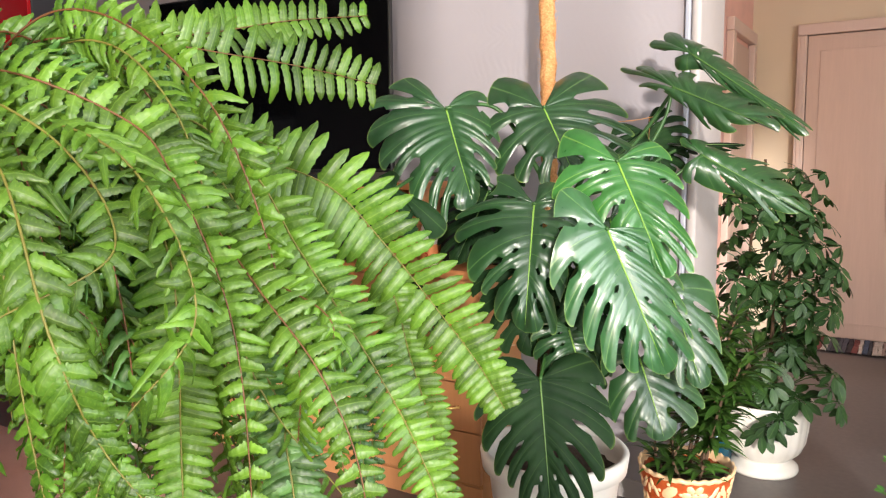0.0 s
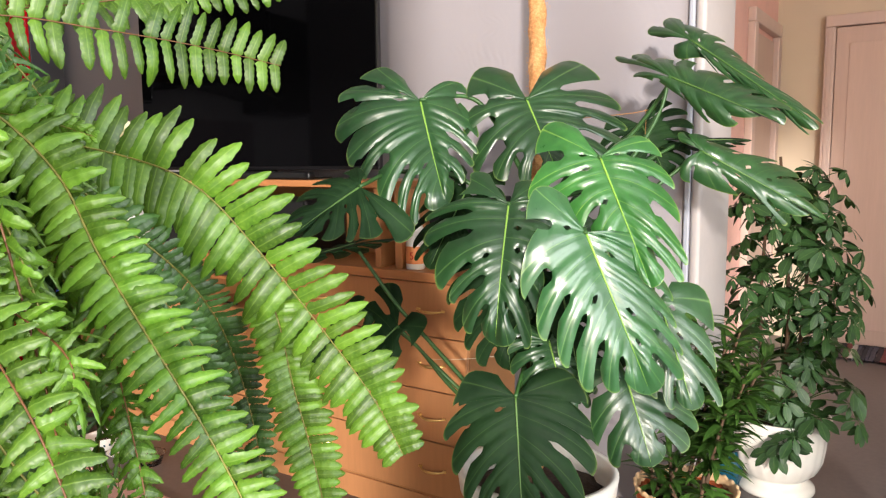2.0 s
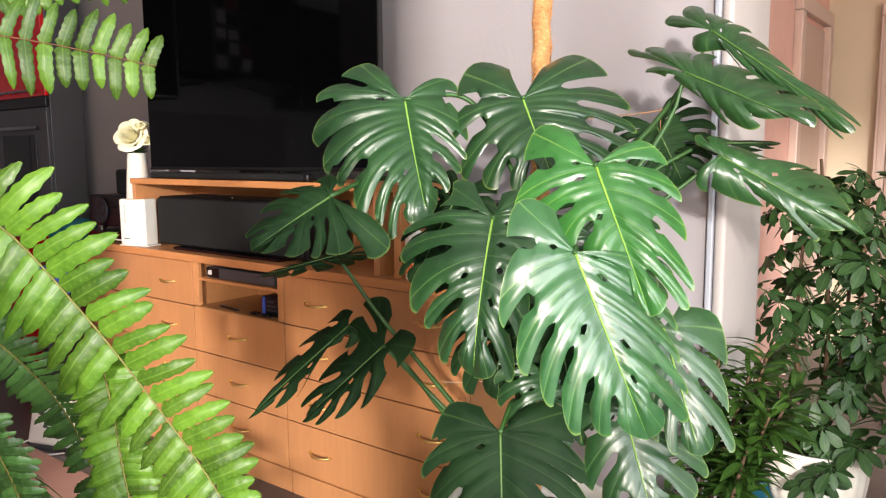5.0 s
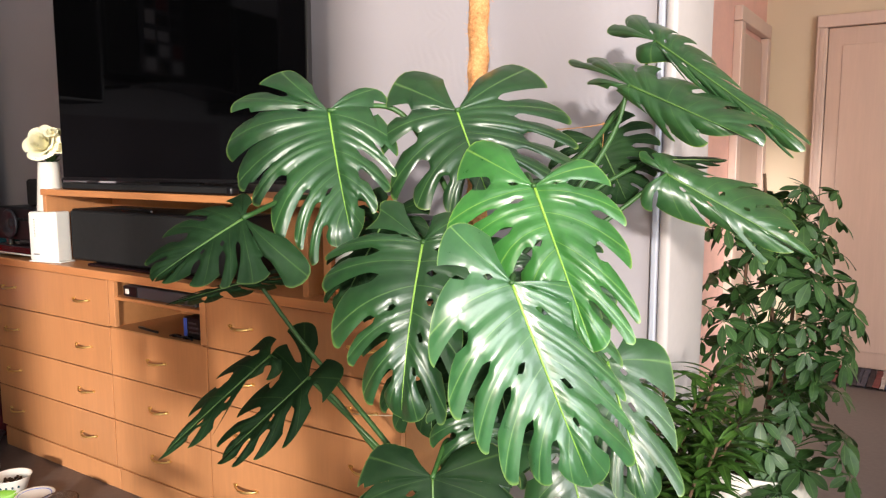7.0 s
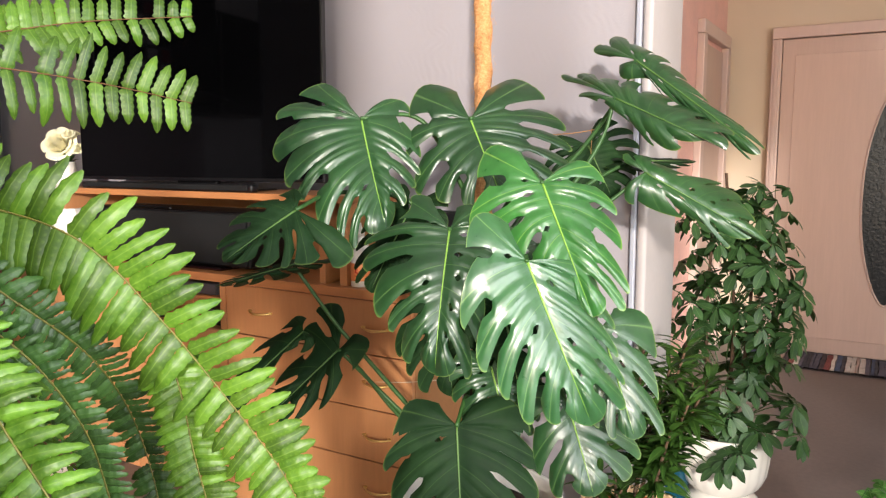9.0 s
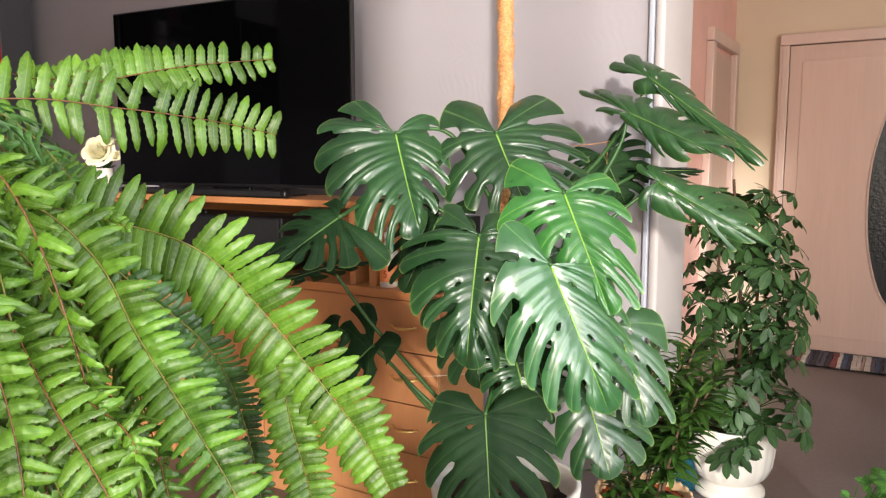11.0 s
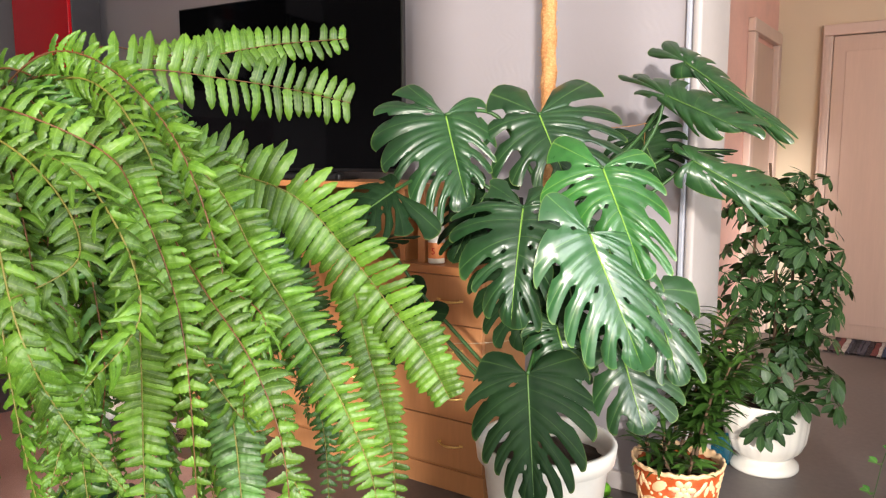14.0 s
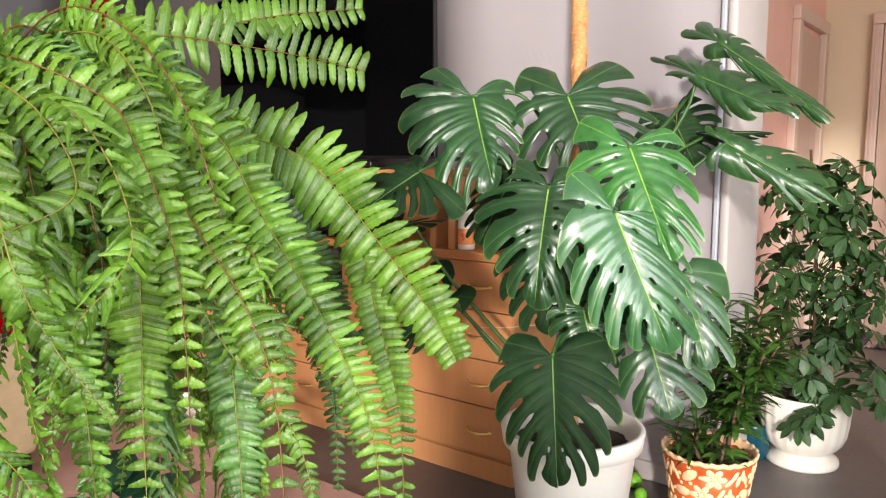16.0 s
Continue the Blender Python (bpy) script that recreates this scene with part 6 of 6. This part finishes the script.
def ivy():
    """Trailing ivy whose pot stands below the picture."""
    p = thing("ivy_pot", "plain brown pot with ivy on the floor", "plant pot", (0.53, 2.83, 0))
    part("shell", lathe(bmesh.new(), [(0.08, 0.0), (0.1, 0.2), (0.108, 0.205), (0.108, 0.23), (0.1, 0.232), (0.096, 0.215), (0.0, 0.21)], 32), M_STEM, p, "", True)
    s = thing("ivy", "small-leaved green ivy spilling from a pot", "house plant", (0.53, 2.83, 0.21))
    rnd = random.Random(14)
    for i in range(11):
        az = rnd.uniform(0, 6.283)
        ln = rnd.uniform(0.12, 0.24)
        o = Vector((math.cos(az), math.sin(az), 0))
        path = smooth_path([Vector((0, 0, 0)), o * ln * 0.3 + Vector((0, 0, rnd.uniform(0.1, 0.2))), o * ln * 0.8 + Vector((0, 0, rnd.uniform(0.08, 0.22))), o * ln + Vector((0, 0, rnd.uniform(0, 0.12)))], 16)
        st = part("vine", tube(bmesh.new(), path, 0.0022, 0.0012, 5), M_PETIOLE, s, "", True)
        bm = bmesh.new()
        for k in range(3, 17, 2):
            a = rnd.uniform(0, 6.283)
            d = Vector((math.cos(a), math.sin(a), rnd.uniform(0, 0.5))).normalized()
            size = rnd.uniform(0.03, 0.046)
            base = path[k] + d * 0.02
            tube(bm, [path[k], base], 0.0008, 0.0008, 4, False)
            face = Vector((rnd.uniform(-0.1, 0.5), rnd.uniform(-0.7, -0.1), 0.8)).normalized()
            for da, part_size in ((-1.15, 0.72), (0.0, 1.0), (1.15, 0.72)):
                q = Matrix.Rotation(da, 3, face) @ d
                leaf_blade(bm, base, base + q * size * part_size, face, size * 0.62, 5, 0.2, 0.15)
        part("foliage", bm, M_IVY, st, "lobed ivy leaves")


ivy()


# ---- small things on the chest ----
def spray_bottle():
    b = thing("bottle", "white plastic bottle with an orange label", "bottle", (-1.092, 2.600, CH_TOP + 0.001))
    part("body", lathe(bmesh.new(), [(0.028, 0.0), (0.031, 0.004), (0.031, 0.12), (0.024, 0.145), (0.013, 0.152), (0.013, 0.165)], 28), M_WHITE_PLASTIC, b, "", True)
    part("cap", lathe(bmesh.new(), [(0.015, 0.16), (0.015, 0.185), (0.006, 0.19), (0.005, 0.205), (0.0, 0.206)], 20), M_WHITE_PLASTIC, b, "", True)
    part("label", lathe(bmesh.new(), [(0.0316, 0.02), (0.0318, 0.022), (0.0318, 0.075), (0.0316, 0.077)], 28), speckled("pale_orange_label", lin(226, 140, 84), 0.5, scale=50, amount=0.15), b, "orange paper label", True)
    cu = bpy.data.curves.new("figure", "FONT")
    cu.body = "5"
    cu.size = 0.035
    cu.extrude = 0.0006
    cu.align_x = "CENTER"
    fig = new("figure", cu)
    fig.data.materials.append(speckled("red_print", lin(190, 40, 30), 0.5, scale=50, amount=0.05))
    fig.parent = b
    fig.matrix_local = Matrix.Translation((0.008, -0.0322, 0.035)) @ Matrix.Rotation(radians(90), 4, "X")
    return b


spray_bottle()


def black_box():
    b = thing("media_box", "black upright media box on the chest end", "media box", (-0.995, 2.78, CH_TOP + 0.001))
    part("casing", boxed((-0.12, -0.07, 0.004), (0.12, 0.08, 0.235), 0.006, 3), M_BLACK, b)
    part("front_panel", boxed((-0.113, -0.0745, 0.012), (0.113, -0.069, 0.228), 0.002), M_BLACK_SATIN, b)
    for x in (-0.1, 0.1):
        part("foot", boxed((x - 0.012, -0.06, 0.0), (x + 0.012, -0.036, 0.0045), 0.001), M_BLACK, b)


black_box()


def niche_things():
    d = thing("video_player", "flat silver player on the niche shelf", "player", (-1.945, 2.585, 0.753))
    part("casing", boxed((-0.2, 0.0, 0.0), (0.2, 0.22, 0.042), 0.004), M_GREY_PANEL, d)
    part("front", boxed((-0.2, -0.004, 0.004), (-0.12, -0.0005, 0.04), 0.001), M_BLACK, d)
    part("socket", boxed((-0.185, -0.007, 0.012), (-0.165, -0.003, 0.03), 0.001), M_WHITE_PLASTIC, d)
    b = thing("battery_pack", "blue and black boxed battery pack", "box", (-1.775, 2.60, 0.637))
    part("carton", boxed((-0.055, 0.0, 0.0), (0.055, 0.05, 0.075), 0.002), M_BLACK, b)
    part("band", boxed((-0.056, -0.0025, 0.006), (-0.04, 0.0, 0.07), 0.0006), M_BLUE, b)
    part("band", boxed((0.04, -0.0025, 0.006), (0.056, 0.0, 0.07), 0.0006), M_BLUE, b)
    for i in range(3):
        part("printed_bar", boxed((-0.03, -0.0022, 0.02 + 0.016 * i), (0.03 - 0.01 * i, -0.0002, 0.026 + 0.016 * i)), M_GREY_PANEL, b)
    s = thing("sunglasses", "dark folded sunglasses lying on a sheet", "glasses", (-1.82, 2.577, 0.638))
    bm = bmesh.new()
    tube(bm, smooth_path([(-0.06, 0, 0.004), (-0.03, -0.004, 0.012), (0, 0, 0.006), (0.03, -0.004, 0.012), (0.06, 0, 0.004)], 18), 0.0035, 0.0035, 6)
    part("rim", bm, M_BLACK, s)
    for x in (-0.03, 0.03):
        bm = bmesh.new()
        bmesh.ops.create_uvsphere(bm, u_segments=14, v_segments=8, radius=1.0, matrix=Matrix.Translation((x, 0.004, 0.008)) @ Matrix.Diagonal((0.024, 0.014, 0.006, 1)))
        part("lens", bm, M_SCREEN, s, "", True)
    p = thing("pen", "black ballpoint pen lying in the niche", "pen", (-2.02, 2.592, 0.6415))
    part("barrel", tubed([Vector((-0.07, 0.01, 0)), Vector((0.0, 0, 0)), Vector((0.06, -0.006, 0))], 0.0048, 0.0042, 8), M_BLACK, p, "", True)
    part("clip", boxed((-0.06, 0.003, 0.004), (-0.03, 0.006, 0.0065), 0.0005), M_STEEL, p)


niche_things()


# ---- floor things ----
def bowl(name, label, at, prof, mat):
    b = thing(name, label, "bowl", at)
    part("shell", lathe(bmesh.new(), prof, 40), mat, b, "", True)
    return b


pet = bowl("pet_bowl", "white pet bowl with dark kibble", (-2.56, 2.345, 0.0005), [(0.045, 0.0), (0.05, 0.004), (0.068, 0.055), (0.071, 0.058), (0.066, 0.056), (0.05, 0.012), (0.0, 0.01)], M_WHITE_GLAZE)
rnd = random.Random(2)
bm = bmesh.new()
for i in range(60):
    a, r = rnd.uniform(0, 6.28), 0.045 * math.sqrt(rnd.random())
    bmesh.ops.create_icosphere(bm, subdivisions=1, radius=0.006, matrix=Matrix.Translation((r * math.cos(a), r * math.sin(a), 0.022 + rnd.uniform(0, 0.012))))
part("kibble", bm, M_STEM, pet, "dark brown kibble")
for i in range(7):
    a = -2.2 + 0.35 * i
    part("painted_mark", boxed((0.0595 * math.cos(a) - 0.003, 0.0595 * math.sin(a) - 0.003, 0.024), (0.0595 * math.cos(a) + 0.003, 0.0595 * math.sin(a) + 0.003, 0.032), 0.001), M_TEALPOT, pet)
dish = bowl("saucer", "small white saucer with a thin blue ring", (-2.42, 2.355, 0.0005), [(0.04, 0.0), (0.045, 0.003), (0.068, 0.013), (0.07, 0.015), (0.066, 0.0145), (0.042, 0.006), (0.0, 0.005)], M_WHITE_GLAZE)
part("painted_ring", tube(bmesh.new(), [Vector((0.057 * math.cos(a), 0.057 * math.sin(a), 0.0112)) for a in [0.2 * i for i in range(33)]], 0.0014, 0.0014, 5), M_BLUE, dish, "blue painted ring", True)
bowl("clear_tub", "clear plastic tub on the floor", (-2.245, 2.35, 0.0005), [(0.045, 0.0), (0.062, 0.04), (0.066, 0.042), (0.065, 0.044), (0.06, 0.041), (0.043, 0.002), (0.0, 0.002)], M_GLASSY)
bowl("steel_bowl", "small shiny steel bowl on the floor", (-3.1, 2.5, 0.0005), [(0.05, 0.0), (0.075, 0.05), (0.082, 0.052), (0.074, 0.051), (0.05, 0.004), (0.0, 0.003)], M_STEEL)


def heater():
    h = thing("air_purifier", "white tapered appliance with vents and cable", "appliance", (-2.82, 2.29, 0.0))
    bm = bmesh.new()
    box(bm, (-0.115, -0.08, 0.02), (0.115, 0.08, 0.26), 0.02, 3)
    for v in bm.verts:
        k = 1 - 0.35 * max(0, (v.co.z - 0.02) / 0.24)
        v.co.x *= k
        v.co.y *= k
    part("body", bm, M_WHITE_PLASTIC, h, "", True)
    part("base", boxed((-0.1, -0.07, 0.0), (0.1, 0.07, 0.022), 0.006), M_GREY_PANEL, h)
    for z, r in ((0.2, 0.012), (0.165, 0.016)):
        bm = lathe(bmesh.new(), [(r, 0.0), (r * 0.9, 0.006), (0, 0.006)], 20)
        bmesh.ops.rotate(bm, verts=bm.verts, matrix=Matrix.Rotation(radians(90), 3, "X"))
        bmesh.ops.translate(bm, verts=bm.verts, vec=(-0.03, -0.064 + (z - 0.16) * -0.05, z))
        part("dial", bm, M_GREY_PANEL, h, "", True)
    part("mark_bar", boxed((-0.02, -0.0745, 0.1), (0.03, -0.0715, 0.106)), M_GREY_PANEL, h)
    bm = bmesh.new()
    tube(bm, smooth_path([(-0.09, -0.07, 0.04), (-0.13, -0.09, 0.02), (-0.06, -0.13, 0.006), (0.04, -0.12, 0.006), (0.1, -0.09, 0.008)], 24), 0.0035, 0.0035, 6)
    part("cable", bm, M_WHITE_PLASTIC, h, "white cable", True)
    h.rotation_euler = (0, 0, radians(20))


heater()

for x, y, r in ((-0.53, 2.90, 0.028), (-0.47, 2.82, 0.022)):
    bm = bmesh.new()
    bmesh.ops.create_icosphere(bm, subdivisions=3, radius=r, matrix=Matrix.Translation((0, 0, r)))
    for v in bm.verts:
        v.co += v.co.normalized() * 0.001 * noise.noise(v.co * 60)
    ob = part("ball", bm, M_LIME, None, "", True)
    ob.location = (x, y - 0.05, 0.0)
    tagged(ob, "small lime green rubber ball on the floor", "ball")


# ---- kitchen corner ----
def oven_tower():
    t = thing("oven_tower", "tall red kitchen unit with a built-in dark oven", "kitchen unit", (-3.895, 2.682, 0))
    w = 0.3
    part("carcass", boxed((-w, 0.021, 0.0), (w, 0.19, 2.4), 0.003), M_GREY_PANEL, t, "dark grey side panels")
    def front(z0, z1, mat, name="door", label=""):
        return part(name, boxed((-w + 0.003, 0.0, z0 + 0.003), (w - 0.003, 0.02, z1 - 0.003), 0.003), mat, t, label)
    f = front(1.533, 2.4, M_RED, "door", "glossy red door")
    part("handle", tubed([Vector((-0.2, -0.002, 1.565)), Vector((-0.19, -0.024, 1.565)), Vector((0.19, -0.024, 1.565)), Vector((0.2, -0.002, 1.565))], 0.006, 0.006, 20), M_STEEL, f, "", True)
    f = front(0.08, 0.85, M_RED, "door", "glossy red door")
    part("handle", boxed((-0.2, -0.014, 0.79), (0.2, -0.001, 0.805), 0.003), M_STEEL, f)
    front(1.48, 1.533, M_BLACK, "control_panel")
    o = front(0.85, 1.48, M_GREY_PANEL, "oven", "dark grey oven front")
    part("oven_window", boxed((-0.22, -0.004, 0.92), (0.17, -0.0005, 1.34), 0.001), M_SCREEN, o, "black oven glass")
    part("oven_handle", tubed([Vector((-0.24, -0.03, 1.375)), Vector((0.0, -0.036, 1.375)), Vector((0.24, -0.03, 1.375))], 0.009, 0.009, 10), M_STEEL, o, "", True)
    return t


oven_tower()


def kitchen_run():
    """Cabinets along the west wall, mirrored in the dark screen."""
    dark = speckled("dark_glass_front", lin(30, 28, 30), 0.12, scale=40, amount=0.1, bump=0.02)
    for k in range(5):
        b = thing("base_cabinet", "red kitchen base cabinet with steel bar handle", "kitchen unit", (LEFT_X, 2.0 - 0.6 * k, 0), "kitchen base cabinets")
        part("carcass", boxed((0.004, -0.297, 0.1), (0.55, 0.297, 0.87), 0.003), M_GREY_PANEL, b)
        part("plinth", boxed((0.004, -0.297, 0.0), (0.5, 0.297, 0.098)), M_BLACK, b)
        f = part("door", boxed((0.551, -0.295, 0.105), (0.57, 0.295, 0.865), 0.003), M_RED, b)
        part("handle", boxed((0.572, -0.2, 0.8), (0.586, 0.2, 0.812), 0.003), M_STEEL, f)
    for y in (1.712, 1.112, -0.862):
        u = thing("wall_cabinet", "dark glass-fronted kitchen wall cabinet", "kitchen unit", (LEFT_X, y, 1.64), "kitchen wall cabinets")
        part("carcass", boxed((0.004, -0.297, 0.0), (0.32, 0.297, 0.9), 0.003), M_GREY_PANEL, u)
        f = part("door", boxed((0.321, -0.295, 0.003), (0.338, 0.295, 0.897), 0.003), dark, u)
        for a, c, d, e in ((-0.295, 0.295, 0.003, 0.018), (-0.295, 0.295, 0.882, 0.897), (-0.295, -0.28, 0.019, 0.881), (0.28, 0.295, 0.019, 0.881)):
            part("edge_strip", boxed((0.3385, a, d), (0.342, c, e), 0.001), M_STEEL, f)
    u = thing("cooker_hood", "dark cooker hood with a curved glass rim", "cooker hood", (LEFT_X, 0.08, 1.73))
    part("chimney", boxed((0.004, -0.6, 0.11), (0.34, 0.7, 1.1), 0.004), M_BLACK, u)
    bm = bmesh.new()
    rows = []
    for i in range(17):
        q = i / 8 - 1
        z = 0.1 - 0.07 * q * q
        rows.append([bm.verts.new(v) for v in ((0.004, q * 0.62, z), (0.46, q * 0.62, z), (0.46, q * 0.62, z - 0.014), (0.004, q * 0.62, z - 0.014))])
    for a, c in zip(rows, rows[1:]):
        for i in range(4):
            j = (i + 1) % 4
            bm.faces.new((a[i], a[j], c[j], c[i]))
    bm.faces.new(rows[0])
    bm.faces.new(rows[-1])
    part("glass_rim", bm, M_STEEL, u)
    rnd = random.Random(5)
    p = thing("photo_collage", "sheet of small pale photo prints", "picture", (LEFT_X + 0.343, 0.27, 1.88))
    part("sheet", boxed((0.0, -0.22, 0.0), (0.003, 0.22, 0.72)), M_GREY_PANEL, p)
    for i in range(18):
        a, c = -0.2 + 0.135 * (i % 3), 0.02 + 0.115 * (i // 3)
        part("print_patch", boxed((0.0035, a, c), (0.0055, a + rnd.uniform(0.08, 0.115), c + rnd.uniform(0.07, 0.1))), rnd.choice((M_WALL, M_BLACK, M_TEALPOT, M_DARKRED, M_WALL)), p)
    w = part("kitchen_worktop", boxed((LEFT_X + 0.004, -0.7, 0.872), (LEFT_X + 0.6, 2.3, 0.91), 0.004), M_GREY_PANEL)
    tagged(w, "dark grey kitchen worktop over red cabinets", "worktop")
    structure("trim_backsplash", boxed((LEFT_X, -0.7, 0.912), (LEFT_X + 0.006, 2.3, 1.568)), speckled("lilac_grey_backsplash", lin(126, 112, 118), 0.4, scale=20, amount=0.1), "lilac-grey kitchen backsplash")


kitchen_run()


def corner_clutter():
    c = thing("cloth_bundle", "teal cloth bundle on a red box", "cloth", (-3.33, 2.68, 0.80))
    bm = bmesh.new()
    bmesh.ops.create_icosphere(bm, subdivisions=4, radius=0.11)
    for v in bm.verts:
        v.co = Vector((v.co.x * 0.85, v.co.y * 1.2, max(-0.045, v.co.z * 0.75))) * (1 + 0.25 * noise.noise(v.co * 14))
        v.co.z += 0.045
    part("cloth", bm, M_TEAL, c, "", True)
    b = thing("storage_box", "dark red fabric storage box beside the chest", "box", (-3.33, 2.68, 0.0))
    part("body", boxed((-0.17, -0.15, 0.0), (0.17, 0.15, 0.77), 0.012, 3), M_DARKRED, b, "", True)
    part("lid", boxed((-0.176, -0.156, 0.772), (0.176, 0.156, 0.797), 0.006), M_DARKRED, b)
    g = thing("carrier_bag", "blue and white plastic bag on the floor", "bag", (-3.09, 2.44, 0.0))
    bm = bmesh.new()
    box(bm, (-0.05, -0.08, 0.0), (0.05, 0.08, 0.62), 0.02, 3)
    bmesh.ops.subdivide_edges(bm, edges=bm.edges, cuts=2, use_grid_fill=True)
    for v in bm.verts:
        v.co += Vector((noise.noise(v.co * 9), noise.noise(v.co * 9 + Vector((3, 1, 2))), 0)) * 0.022
    part("body", bm, M_BLACK, g, "", True)
    part("label_panel", boxed((-0.03, -0.1, 0.5), (0.052, -0.082, 0.66), 0.004), M_WHITE_PLASTIC, g)
    part("top_roll", boxed((-0.035, -0.09, 0.6), (0.045, 0.05, 0.74), 0.014, 3), M_BLUE, g, "", True)


corner_clutter()


def pouffe():
    p = thing("pouffe", "beige upholstered pouffe with a dark base", "pouffe", (-2.6, 1.33, 0.013))
    part("base", boxed((-0.25, -0.25, 0.0), (0.25, 0.25, 0.07), 0.008), M_BLACK, p, "dark base")
    bm = boxed((-0.27, -0.27, 0.071), (0.27, 0.27, 0.50), 0.03, 4)
    part("cushion", bm, M_BEIGE_CLOTH, p, "", True)


def broad_leaf_plant():
    pot = thing("dark_pot", "small dark plastic pot on the floor", "plant pot", (-1.06, 1.20, 0.0))
    part("shell", lathe(bmesh.new(), [(0.07, 0.0), (0.074, 0.004), (0.095, 0.17), (0.1, 0.172), (0.1, 0.188), (0.094, 0.19), (0.09, 0.175), (0.0, 0.17)], 36), M_BLACK, pot, "", True)
    part("soil", lathe(bmesh.new(), [(0.089, 0.174), (0.0, 0.18)], 20), M_SOIL, pot, "", True)
    p = thing("broad_leaf_plant", "low plant with broad dark green leaves", "house plant", (-1.06, 1.20, 0.178))
    rnd = random.Random(19)
    for i in range(9):
        az = 2.4 * i + 2.2
        out = Vector((math.cos(az), math.sin(az), 0))
        hub = out * rnd.uniform(0.04, 0.09) + Vector((0, 0, rnd.uniform(0.10, 0.24)))
        tip = hub + out * rnd.uniform(0.17, 0.25) + Vector((0, 0, rnd.uniform(-0.03, 0.12)))
        bm = bmesh.new()
        leaf_blade(bm, hub, tip, Vector((0, 0, 1)), 0.11, 10, 0.3, 0.15)
        lf = part("leaf", bm, M_BROAD, p)
        part("stalk", tubed([Vector((0, 0, 0)), hub * 0.5 + Vector((0, 0, 0.03)), hub], 0.004, 0.003, 10, 6), M_PETIOLE, lf, "", True)


pouffe()
broad_leaf_plant()
